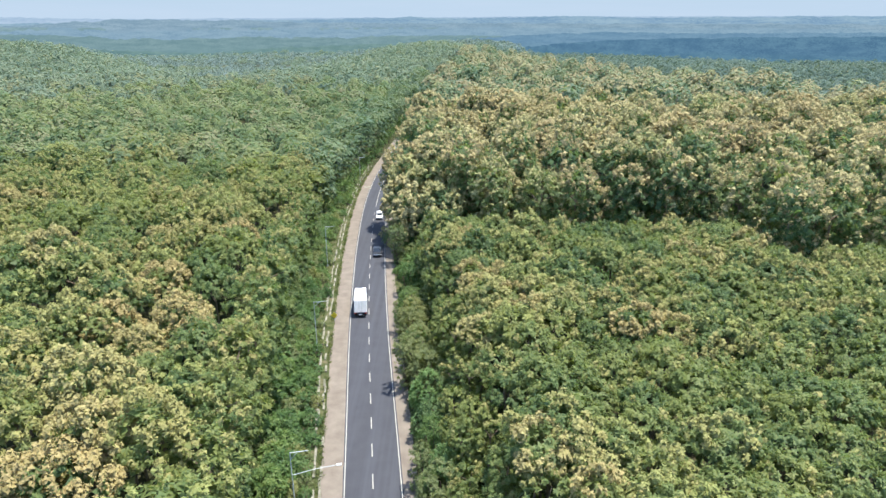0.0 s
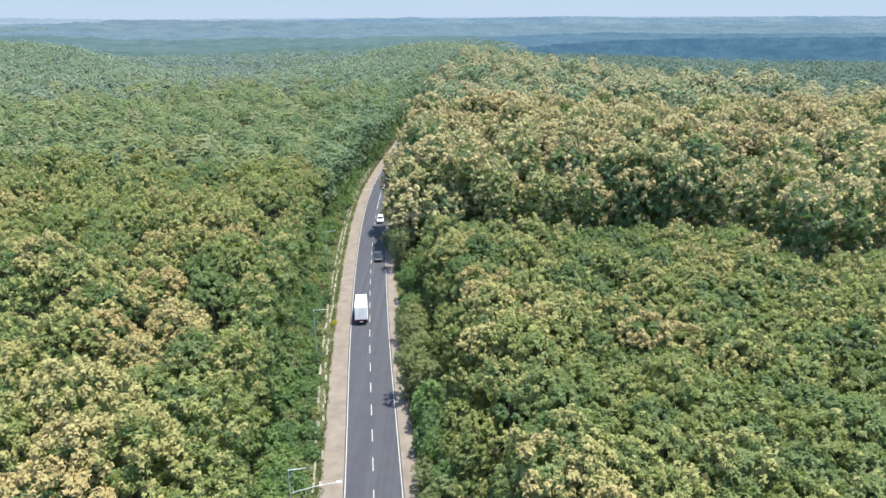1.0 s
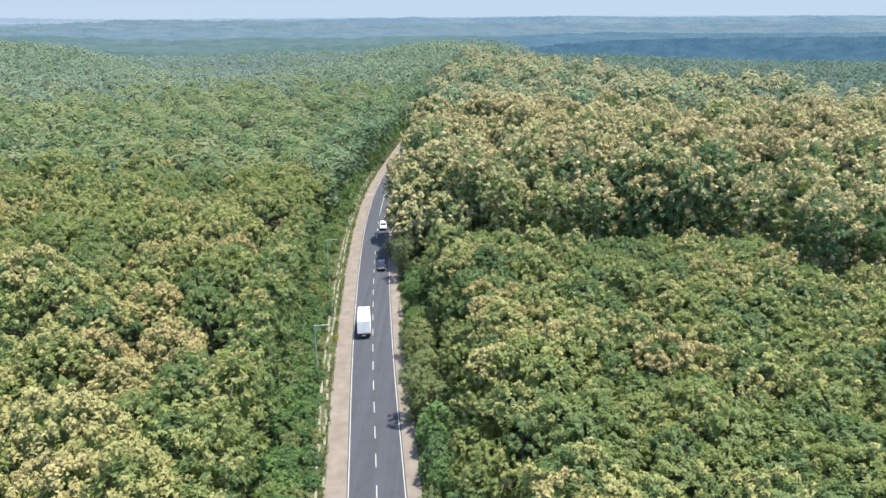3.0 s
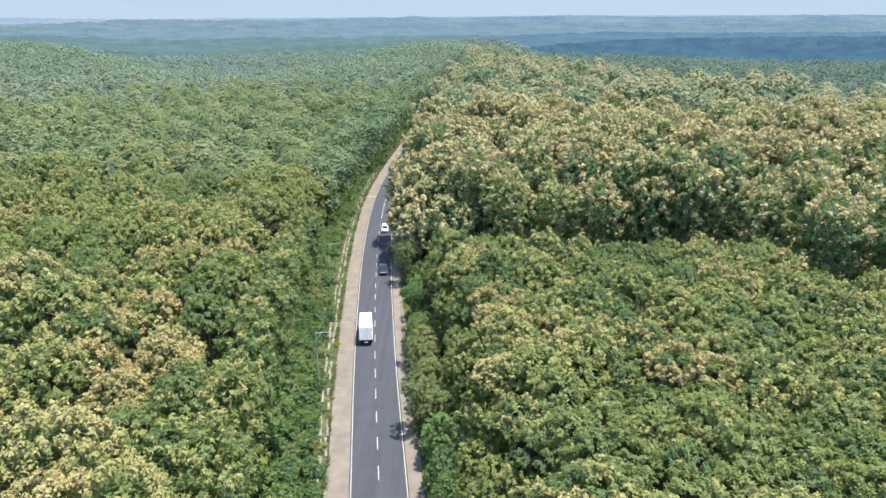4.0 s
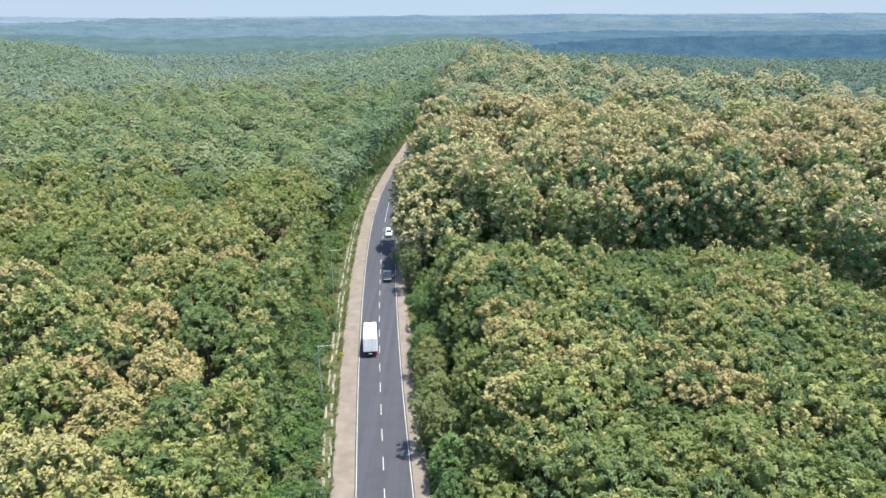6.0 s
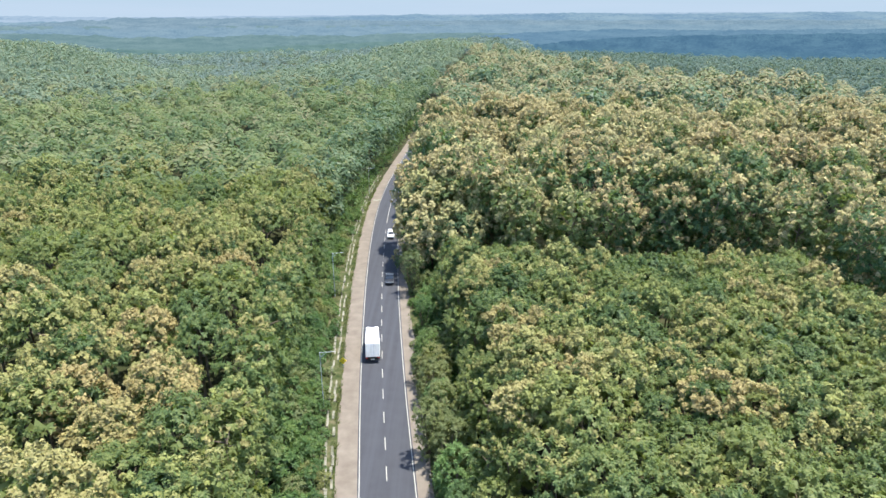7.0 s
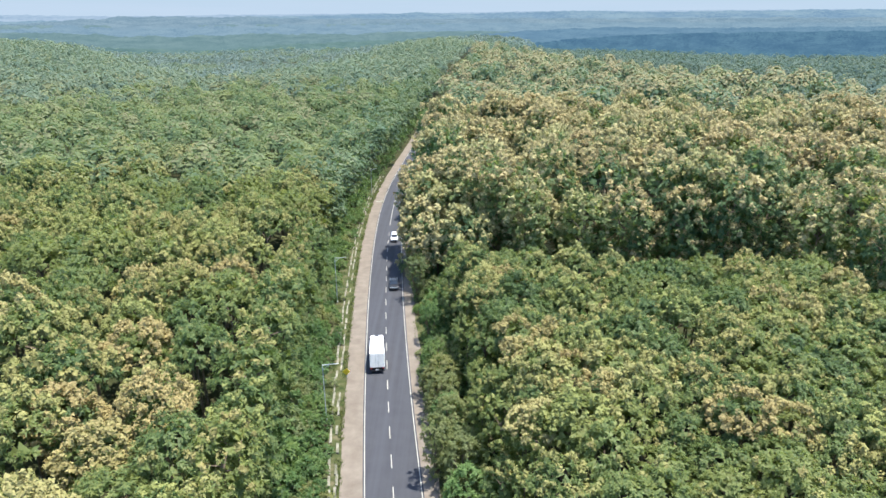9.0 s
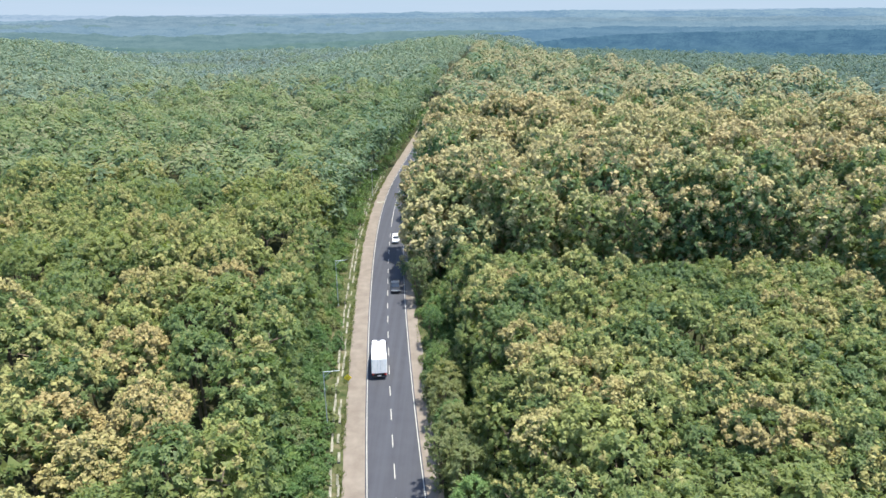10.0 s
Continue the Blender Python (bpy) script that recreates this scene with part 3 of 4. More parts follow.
left = [
    [tree("teak_tree", 41 + i, 18.0, 4.7, 4.0, 230, 15, 0.42, 0.05, M_LEAF, M_FLOWER_G, "green teak tree with large drooping leaves", core=0.7) for i in range(3)],
    [tree("teak_tree", 51 + i, 18.2, 4.7, 4.0, 230, 14, 0.42, 0.45, M_LEAF, M_FLOWER_G, "teak tree with scattered greenish cream flowers", core=0.7, plume=1.15, sprays=28) for i in range(4)],
    [tree("teak_tree", 61 + i, 18.8, 4.8, 4.2, 270, 12, 0.42, 1.2, M_LEAF, M_FLOWER, "teak tree covered in cream flowers", core=0.7, plume=1.15, sprays=28) for i in range(4)],
    [tree("teak_tree", 66 + i, 17.6, 4.2, 3.8, 280, 14, 0.42, 0.4, M_LEAF, M_FLOWER_G, "teak tree leafy down to its lower branches", skirt=8.0) for i in range(3)],
]
spots = [(x, y, x - xc(y) > -18.5) for x, y in hexgrid(-170, 0, 22, 170, 7.6, 0.24, 6) if x - xc(y) < (-19.6 if y < 128 else -13.6) and in_reach(x, y)]
edge = random.Random(12)
spots += [(xc(y) - 15.9 + edge.uniform(-0.6, 0.5), y + edge.uniform(-0.8, 0.8), True) for y in np.arange(24, 130, 4.9)]
spots.sort(key=lambda p: p[1] + 12 * math.sin(p[0] * 1.3))
left_rest = spots[236:]
copies(left, spots[:236], "teak trees of the forest beside the road", 0.24)

OLD = dict(lobes=7, core=0.74, plume=1.55, sprays=15)
stand = [
    [tree("tall_teak_tree", 71 + i, 26.5, 6.3, 6.6, 260, 11, 0.62, 0.16, M_LEAF_TALL, M_FLOWER_TALL, "tall old teak tree with dark green leaves", **OLD) for i in range(2)],
    [tree("tall_teak_tree", 81 + i, 27.5, 6.3, 6.8, 290, 9, 0.62, 0.85, M_LEAF_TALL, M_FLOWER_TALL, "tall old teak tree half covered in cream flowers", **OLD) for i in range(2)],
    [tree("tall_teak_tree", 91 + i, 28.2, 6.4, 7.0, 310, 7, 0.62, 1.4, M_LEAF_TALL, M_FLOWER_TALL, "tall old teak tree covered in cream flowers", **OLD) for i in range(3)],
    [tree("tall_teak_tree", 96 + i, 27.0, 6.0, 6.6, 420, 10, 0.66, 1.15, M_LEAF_TALL, M_FLOWER_TALL, "tall old teak tree, dark leaves below cream flowers", skirt=13.0, low_bloom=0.34, **OLD) for i in range(3)],
]


def back(x):
    """The far edge of the tall stand."""
    return np.interp(x, [0, 34, 93, 121, 130, 170, 196, 300], [640, 620, 480, 440, 325, 318, 285, 230])


spots = [(x, y, 2 if y < front(x) + 21 and x - xc(y) > 16 else y < front(x) + 34 or (x - xc(y) < 15 and y < 300)) for x, y in hexgrid(-24, 300, 116, 640, 11.3, 0.26, 7) if x - xc(y) > (18.0 if y < 152 else 14.2 if y < 178 else 10.6 if y < 215 else 9.0) and y > front(x) + (11 if x > 57 else 15) and y < back(x) and in_reach(x, y, 10)]
spots.sort(key=lambda p: p[1])
stand_rest = spots[146:]
copies(stand, spots[:146] + [(-2.6, 162.0, 1), (12.0, 146.0, 1), (4.5, 157.0, 1), (50.5, 134.5, 1), (47.0, 140.0, 1)], "tall teak trees of the old stand", 0.36)


# the lower, spreading trees at the corner of the stand
for i, (x, y, h) in enumerate(((-7.4, 151.5, 20.0), (-1.0, 147.5, 21.5), (6.5, 143.5, 22.5), (-9.6, 160.5, 22.0), (13.5, 139.5, 20.0), (-5.4, 141.5, 15.5), (0.6, 138.5, 16.5), (-8.2, 147.5, 16.0))):
    corner = tree("tall_teak_tree", 201 + i, h, 6.0, 6.2, 340, 9, 0.62, 1.3, M_LEAF_TALL, M_FLOWER_TALL, "spreading old teak tree with low branches in cream flower", skirt=6.5, low_bloom=1.0, **OLD)
    corner.matrix_world = Matrix.Translation((x, y, -0.1))
    corner["group"] = "tall teak trees of the old stand"


def far_tree(seed, H, R, depth, tufts, size, low=-0.1, skirt=0.0, top=0.1):
    """A simple crown for far woods: facets of leaf clumps. Returns the sides and the top, which may bloom, as (n, 4, 3)."""
    rng = np.random.default_rng(seed)
    pts, ways, cs, rs = crown_points(rng, R, depth, 6, tufts, low, skirt)
    q = clump_tris(rng, pts + np.array([0, 0, H - depth * 0.95]), ways, size, 0.13)
    high = (pts[:, 2] > top * depth) & (rng.random(len(pts)) < 0.85)
    return q[~high], q[high]


def far_wood(name, spots, shapes, leaf_mat, flower_mat, base, label, seed):
    """Many far trees as two meshes: the leaves, and the blossom of those that bloom."""
    rng = np.random.default_rng(seed)
    leaves, bloom = [], []
    for x, y, *_ in spots:
        sides, top = shapes[rng.integers(len(shapes))]
        an, k = rng.uniform(0, 6.283), rng.uniform(0.82, 1.18)
        c, sn = math.cos(an) * k, math.sin(an) * k
        turn = np.array([[c, sn, 0], [-sn, c, 0], [0, 0, k ** 0.4 * rng.uniform(0.8, 1.14)]])
        share = bloom_at(x, y, base) + rng.normal(0, 0.2)
        share = 0.04 if share < 0.3 else 0.3 if share < 0.5 else 0.85
        open_heads = rng.random(len(top)) < share
        at = np.array([x, y, rise(x, y)])
        for q, out in ((sides, leaves), (top[~open_heads], leaves), (top[open_heads], bloom)):
            out.append((q.reshape(-1, 3) @ turn + at).reshape(-1, 3, 3))
    v, q = faces_of(leaves)
    tagged(from_arrays(name, v, q, leaf_mat), label, "forest", kind="stuff")
    if bloom:
        v, q = faces_of(bloom)
        tagged(from_arrays("blossom_of_" + name, v, q, flower_mat), "cream blossom on the crowns of the " + name.replace("_", " "), "blossom", kind="stuff")


rng = np.random.default_rng(31)
mid_left = left_rest + [(x, y) for x, y in hexgrid(-380, 0, 165, 490, 7.2, 0.25, 8) if x - xc(y) < (-12.5 if y < 190 else -9.6 if y < 235 else -7.6) and in_reach(x, y, 10) and (rng.random() > (y - 390) / 100 or x - xc(y) > -26)]
rim = [p for p in mid_left if p[0] - xc(p[1]) > -19 and p[1] < 480]
inner = [p for p in mid_left if not (p[0] - xc(p[1]) > -19 and p[1] < 480)]
bands = [[], [], []]
for p in inner:
    d = math.hypot(p[0], p[1]) + 60 * noise.noise((p[0] / 50, p[1] / 50, 3.3)) + rng.normal(0, 18)
    bands[0 if d < 205 else 1 if d < 400 else 2].append(p)
far_wood("forest_edge", rim, [far_tree(110 + i, 18.0, 4.4, 3.9, 420, 1.05, skirt=6.5) for i in range(4)], M_LEAF_EDGE_SHADE, M_FLOWER_G_MASS, 0.1, "edge of the teak forest beside the road", 21)
mid_shapes = [far_tree(100 + i, 18.2, 4.5, 4.8, 215, 1.15) for i in range(7)]
far_wood("teak_forest", bands[0], mid_shapes, M_LEAF_MASS, M_FLOWER_G_MASS, 0.32, "green teak forest stretching away beside the road", 1)
far_wood("farther_teak_forest", bands[1], mid_shapes, M_LEAF_FAR, M_FLOWER_HAZY, 0.3, "green teak forest stretching away beside the road", 2)
far_wood("distant_teak_forest", bands[2], [far_tree(105 + i, 18.2, 4.7, 4.4, 140, 1.5) for i in range(6)], M_LEAF_HAZY, M_FLOWER_HAZY, 0.24, "teak forest in the distance, haze painted into its pale green", 8)
far_wood("old_stand", stand_rest, [far_tree(120 + i, 27.5, 6.6, 7.0, 380, 1.4) for i in range(6)], M_LEAF_TALL_MASS, M_FLOWER_TALL_MASS, 0.6, "old teak stand with dark green leaves", 3)
behind = [(x, y) for x, y in hexgrid(-95, 95, -90, 21, 7.0, 0.24, 51) if not -13 < x - xc(y) < 12]
far_wood("forest_behind", behind, [far_tree(150 + i, 18.2, 4.6, 4.0, 230, 1.1) for i in range(5)], M_LEAF_MASS, M_FLOWER_G_MASS, 0.25, "teak forest on both sides of the road", 23)
if young_rest:
    far_wood("young_plot", young_rest, [far_tree(140 + i, 16.8, 3.4, 3.0, 260, 0.9) for i in range(4)], M_LEAF_MASS, M_FLOWER_G_MASS, 0.15, "young green teak plot", 5)
far_spots = [(x, y) for x, y in hexgrid(-900, 800, 390, 1080, 10.5, 0.3, 11) if in_reach(x, y, 5) and not (x - xc(y) > -8 and y < back(x) + 6 and x < 300) and abs(x - xc(y)) > 9 and rng.random() < min((y - 380) / 90, (1130 - y) / 120)]
far_spots += [(x, y) for x, y in hexgrid(120, 420, 230, 420, 10.5, 0.3, 12) if in_reach(x, y, 5) and y > back(x) + 8]
valley = [(x, y) for x, y in hexgrid(-1250, 160, 960, 1520, 15.5, 0.38, 13) if in_reach(x, y, 5)]
beyond = [math.hypot(*p) > brow(math.degrees(math.atan2(*p))) + 40 and p[0] < 60 for p in far_spots]
valley += [p for p, b in zip(far_spots, beyond) if b]
far_spots = [p for p, b in zip(far_spots, beyond) if not b]
far_spots += [p for p in valley if noise.noise((p[0] / 60, p[1] / 90, 6.0)) > 0.2]
valley = [p for p in valley if noise.noise((p[0] / 60, p[1] / 90, 6.0)) <= 0.2]
dark_spots = [p for p in far_spots if p[0] > 60]
far_spots = [p for p in far_spots if p[0] <= 60]
# woods on the right, darkened by leaf colour as under a cloud
far_wood("dark_forest", dark_spots, [far_tree(180 + i, 17.5, 6.0, 4.8, 62, 2.0) for i in range(6)], M_LEAF_CLOUD_SHADE, M_FLOWER_HAZY, -0.4, "woods behind the old stand, cloud shadow painted into their green", 14)
far_wood("far_forest", far_spots, [far_tree(160 + i, 17.5, 6.0, 4.8, 84, 1.8) for i in range(6)], M_LEAF_HAZY, M_FLOWER_HAZY, -0.05, "far green forest, haze painted into its leaf colour", 6)
far_wood("valley_forest", valley, [far_tree(170 + i, 17.0, 7.5, 6.5, 44, 3.0) for i in range(6)], M_LEAF_VALLEY_HAZE, M_FLOWER_HAZY, -0.2, "woods in the far valley, haze painted into their blue-green", 9)

# ---- the far country ----


def hills(name, dist, base, top, lo, hi, scale, seed, bumps=2.0, slope=0.35, span=(-0.05, 1.05), mist=None):
    """A long low wooded ridge across the view: it climbs from its foot to an uneven crest."""
    n, rows = 1000, 6
    vs, qs = [], []
    for i in range(n + 1):
        f = span[0] + (span[1] - span[0]) * i / n
        an = radians(36 - 72 * f)
        crest = top(f) + bumps * noise.noise((f * 40, seed, 0)) + bumps * 0.7 * noise.noise((f * 170, seed, 2)) + bumps * 0.55 * abs(noise.noise((f * 520, seed, 5)))
        for j in range(rows + 1):
            g = j / rows
            r = dist * (1 + slope * g)
            z = base + (crest - base) * math.sin(g * math.pi / 2) + bumps * 0.9 * noise.noise((f * 260, g * 9, seed)) * (1 - g)
            vs.append((r * math.sin(-an), r * math.cos(an), z))
    w = rows + 1
    for i in range(n):
        for j in range(rows):
            qs.append((i * w + j, (i + 1) * w + j, (i + 1) * w + j + 1, i * w + j + 1))
    tagged(from_arrays(name, vs, qs, distance_material(name + "_haze", lo, hi, scale, mist, base, 0.5 * (base + top(0.5 * (span[0] + span[1]))) + 0.25 * (top(0.5 * (span[0] + span[1])) - base)), smooth=True), "wooded low hills, blue haze painted in their glow", "hills", kind="structure")


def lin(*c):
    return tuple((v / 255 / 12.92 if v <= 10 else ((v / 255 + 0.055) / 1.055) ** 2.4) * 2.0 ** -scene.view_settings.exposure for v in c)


def profile(*points):
    """A crest line: share of the view from left to right, height in metres."""
    return lambda f: float(np.interp(f, points[0::2], points[1::2]))


# haze is painted into the glow colours: paler and bluer ridge by ridge
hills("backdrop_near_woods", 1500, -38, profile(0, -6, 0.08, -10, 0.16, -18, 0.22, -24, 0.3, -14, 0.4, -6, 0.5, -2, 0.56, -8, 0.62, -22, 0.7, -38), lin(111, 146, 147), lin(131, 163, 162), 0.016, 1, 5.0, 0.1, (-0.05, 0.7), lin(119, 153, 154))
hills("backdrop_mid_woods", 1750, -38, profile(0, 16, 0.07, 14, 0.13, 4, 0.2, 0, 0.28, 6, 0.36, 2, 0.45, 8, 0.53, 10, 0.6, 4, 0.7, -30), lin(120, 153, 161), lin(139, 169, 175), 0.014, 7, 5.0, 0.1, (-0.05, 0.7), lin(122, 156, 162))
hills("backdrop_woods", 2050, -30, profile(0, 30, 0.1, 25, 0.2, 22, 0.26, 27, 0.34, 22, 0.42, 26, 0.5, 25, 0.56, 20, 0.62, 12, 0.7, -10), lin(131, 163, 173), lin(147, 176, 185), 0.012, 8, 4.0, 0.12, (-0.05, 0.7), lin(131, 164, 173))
# this band's dark blue is a cloud's shadow painted into the glow colour
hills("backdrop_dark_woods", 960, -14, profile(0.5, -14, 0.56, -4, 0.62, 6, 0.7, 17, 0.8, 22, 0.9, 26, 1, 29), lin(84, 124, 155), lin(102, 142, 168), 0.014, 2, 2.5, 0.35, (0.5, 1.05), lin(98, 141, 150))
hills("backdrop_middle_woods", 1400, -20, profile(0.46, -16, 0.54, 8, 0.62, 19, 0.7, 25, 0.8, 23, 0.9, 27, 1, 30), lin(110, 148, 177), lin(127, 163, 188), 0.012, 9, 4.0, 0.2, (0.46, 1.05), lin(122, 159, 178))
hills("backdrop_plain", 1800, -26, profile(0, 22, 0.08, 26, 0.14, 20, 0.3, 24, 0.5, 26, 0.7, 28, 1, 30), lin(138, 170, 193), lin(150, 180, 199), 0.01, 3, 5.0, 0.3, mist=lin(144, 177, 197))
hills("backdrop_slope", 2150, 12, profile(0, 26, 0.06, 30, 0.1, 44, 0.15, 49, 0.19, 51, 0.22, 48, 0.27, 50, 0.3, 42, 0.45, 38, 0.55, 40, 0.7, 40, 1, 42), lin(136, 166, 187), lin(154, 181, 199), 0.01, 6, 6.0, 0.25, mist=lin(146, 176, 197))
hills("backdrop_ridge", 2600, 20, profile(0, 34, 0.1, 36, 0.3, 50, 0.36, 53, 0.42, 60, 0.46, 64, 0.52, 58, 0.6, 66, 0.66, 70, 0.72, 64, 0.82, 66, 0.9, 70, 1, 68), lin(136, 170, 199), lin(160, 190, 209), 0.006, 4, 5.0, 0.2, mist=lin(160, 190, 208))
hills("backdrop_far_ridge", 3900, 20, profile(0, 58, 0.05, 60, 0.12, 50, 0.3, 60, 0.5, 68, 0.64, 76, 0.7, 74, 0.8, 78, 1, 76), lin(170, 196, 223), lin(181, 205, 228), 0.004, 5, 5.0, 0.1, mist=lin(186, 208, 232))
vs, qs = [], []
for i in range(97):
    an = 2 * math.pi * i / 96
    vs += [(4700 * math.cos(an), 4700 * math.sin(an), -60), (4700 * math.cos(an), 4700 * math.sin(an), 620)]
for i in range(96):
    qs.append((2 * i, 2 * i + 2, 2 * i + 3, 2 * i + 1))
tagged(from_arrays("backdrop_sky", vs, qs, distance_material("sky_haze", lin(194, 217, 239), lin(198, 219, 241), 0.0002)), "pale blue hazy sky low over the horizon", "sky", kind="structure")

# ---- roadside shrubs and small trees ----


def shrub(name, seed, H, R, tufts, leaves, leaf_len, mat, label, droop=0.3):
    """A bush: short stems and a crown that reaches the ground."""
    rng = np.random.default_rng(seed)
    root = tagged(new(name), label, "shrub")
    pts, ways, cs, rs = crown_points(rng, R, R * 0.9, 6, tufts, -0.5, skirt=max(H - 2.0 * R, 0.0) + 0.01)
    top = pts[:, 2].max()
    low = min(pts[:, 2].min(), cs[:, 2].min())
    k = (H - 0.25) / (top - low)
    L = []
    for p, w in zip(pts, ways):
        q = np.array([p[0], p[1], 0.25 + (p[2] - low) * k])
        L.append(leaf_tris(rng, q, w, leaves, leaf_len, leaf_len * 0.55, droop, (25, 105), 0.2))
    bm = bmesh.new()
    for c in cs[:7]:
        tube(bm, (0.1 * c[0], 0.1 * c[1], -0.2), (c[0], c[1], 0.25 + (c[2] - low) * k), 0.05 * R, 0.015 * R, 5)
    part("stem", bm, M_BARK, root)
    v, q = faces_of(L)
    from_arrays("crown", v, q, mat, root)
    LEAVES[root.name] = v
    return root


def drain_s(y):
    return float(np.interp(y, [40, 55, 69, 84, 97, 170, 230], [-6.5, -6.6, -6.9, -7.35, -7.6, -7.9, -8.0]))


LEAVES = {}
bushes = [
    shrub("shrub", 301, 2.0, 1.5, 80, 9, 0.36, M_SHRUB, "dense dark green roadside shrub"),
    shrub("shrub", 302, 2.8, 1.8, 100, 9, 0.38, M_SHRUB, "dense dark green roadside shrub"),
    shrub("shrub", 303, 1.5, 1.3, 74, 9, 0.32, M_FEATHER, "bright green roadside shrub"),
    shrub("shrub", 304, 2.2, 1.6, 90, 9, 0.33, M_OLIVE, "olive green scrubby roadside shrub"),
]
feathery = [
    shrub("small_tree", 311, 6.8, 2.9, 340, 12, 0.32, M_FEATHER, "small bright green tree with fine feathery leaves"),
    shrub("small_tree", 312, 7.5, 2.8, 340, 12, 0.3, M_OLIVE, "small olive green tree with fine feathery leaves"),
    shrub("small_tree", 313, 8.5, 2.4, 320, 12, 0.32, M_SHRUB, "slender dark green tree beside the road"),
]
for i, s, y in ((0, 8.3, 75.5), (1, 7.9, 87.5), (1, 7.4, 94.0),  (1, 8.2, 109.0), (1, 9.6, 133.0), (0, 11.2, 128.0), (0, 10.6, 119.5), (0, 9.8, 113.0), (0, 12.2, 136.5), (1, 10.4, 106.5), (0, 9.0, 145.0), (2, 7.4, 104.0), (2, 7.6, 116.0), (0, 8.6, 124.0), (0, 13.0, 131.0), (0, 14.6, 139.5), (0, 12.4, 145.5), (0, 16.0, 133.0), (0, 17.5, 143.0), (1, 13.6, 124.5), (2, 19.0, 146.0), (2, 22.0, 150.0), (2, 16.5, 151.0), (2, 25.0, 146.5), (2, 20.5, 153.0), (0, 9.4, 139.5), (0, 8.4, 150.0), (0, 7.8, 70.0), (1, 8.2, 79.5), (1, 7.9, 83.0), (0, 8.0, 91.0), (1, 7.8, 98.0), (0, 8.2, 59.0), (1, 7.4, 55.5), (2, 7.6, 64.0), (1, 7.2, 52.0)):
    m = Matrix.Translation((xc(y) + s, y, -0.05)) @ Matrix.Rotation(y * 1.7, 4, "Z") @ Matrix.Diagonal((*((0.62 if y > 100 else 0.85) + 0.2 * (math.sin(y * 3.1) + 1) / 2,) * 3, 1))
    copy_thing(feathery[i], m)["group"] = "small trees beside the road"
rng = random.Random(44)
scrub = []
y = 30.0
while y < 400:
    for side in (-1, 1):
        for tier in range(4 if side < 0 and y < 200 else 3 if y < 190 else 2):
            if rng.random() < (0.95 if tier else 0.9 if y < 85 or y > 185 else 0.6):
                s = (1.2 - drain_s(y) + 1.7 * tier if side < 0 else 6.4 + 2.1 * tier) + rng.uniform(-0.5, 0.7)
                yy = y + rng.uniform(-1, 1)
                k = (rng.uniform(0.55, 0.9) + 0.25 * tier) * (1.0 if y < 190 else 1.7)
                m = Matrix.Translation((xc(yy) + side * s, yy, -0.06)) @ Matrix.Rotation(rng.uniform(0, 6.28), 4, "Z") @ Matrix.Diagonal((k, k, k * rng.uniform(0.8, 1.2), 1))
                scrub.append((yy, rng.choice(bushes), m))
    y += 2.9 if y < 190 else 4.6

scrub.sort(key=lambda b: b[0])
near_scrub = [b for b in scrub if b[0] > 46][:285]
for yy, model, m in near_scrub:
    copy_thing(model, m)["group"] = "shrubs along the road"
rest = []
for b in scrub:
    if b not in near_scrub:
        v = np.c_[LEAVES[b[1].name], np.ones(len(LEAVES[b[1].name]))] @ np.array(b[2]).T
        rest.append(v[:, :3].reshape(-1, 3, 3)[::6 if b[0] > 190 else 3])
under = random.Random(5)
for _ in range(130):
    x = under.uniform(-8, 105)
    y = front(x) + under.uniform(1, 34)
    if x - xc(y) > 9:
        k = under.uniform(1.3, 2.4)
        lv = LEAVES[bushes[under.randrange(2)].name]
        v = np.c_[lv, np.ones(len(lv))] @ np.array(Matrix.Translation((x, y, -0.1)) @ Matrix.Rotation(under.uniform(0, 6.28), 4, "Z") @ Matrix.Diagonal((k, k, k, 1))).T
        rest.append(v[:, :3].reshape(-1, 3, 3)[::2])
v, q = faces_of(rest)
tagged(from_arrays("roadside_scrub", v, q, M_SHRUB), "dense green scrub along the road and under the trees", "scrub", kind="stuff")

slim = [shrub("slender_tree", 321, 8.6, 2.1, 320, 12, 0.28, M_OLIVE, "slender tree with thin olive green leaves beside the road")]
for s, y, k in ((5.5, 82.2, 1.0), (6.3, 132.9, 1.1), (5.6, 99.5, 0.6), (5.7, 60.5, 0.7)):
    copy_thing(slim[0], Matrix.Translation((xc(y) + s, y, -0.05)) @ Matrix.Rotation(y, 4, "Z") @ Matrix.Diagonal((k, k, k, 1)))["group"] = "slender trees beside the road"

# ---- verge grass ----
rng = np.random.default_rng(77)
blades = []
for _ in range(11000):
    y = 40 + 190 * rng.random() ** 1.5
    left_side = rng.random() < 0.72
    s = rng.uniform(-13, -8.1) if left_side and rng.random() < 0.7 else rng.uniform(-7.0, -6.2) if left_side else rng.uniform(5.0, 9.5)
    if noise.noise((s * 0.5, y * 0.25, 3)) < -0.15:
        continue
    base = np.array([xc(y) + s, y, -0.03])
    blades.append(leaf_tris(rng, base, np.array([rng.normal(0, 0.2), rng.normal(0, 0.2), 1.0]), 3, rng.uniform(0.3, 0.65), 0.11, 0.25, (15, 60), 0.0))
v, q = faces_of(blades)
tagged(from_arrays("verge_grass", v, q, M_GRASS), "tufts of green and yellowing grass on the verge", "grass", kind="stuff")

# ---- drain ----


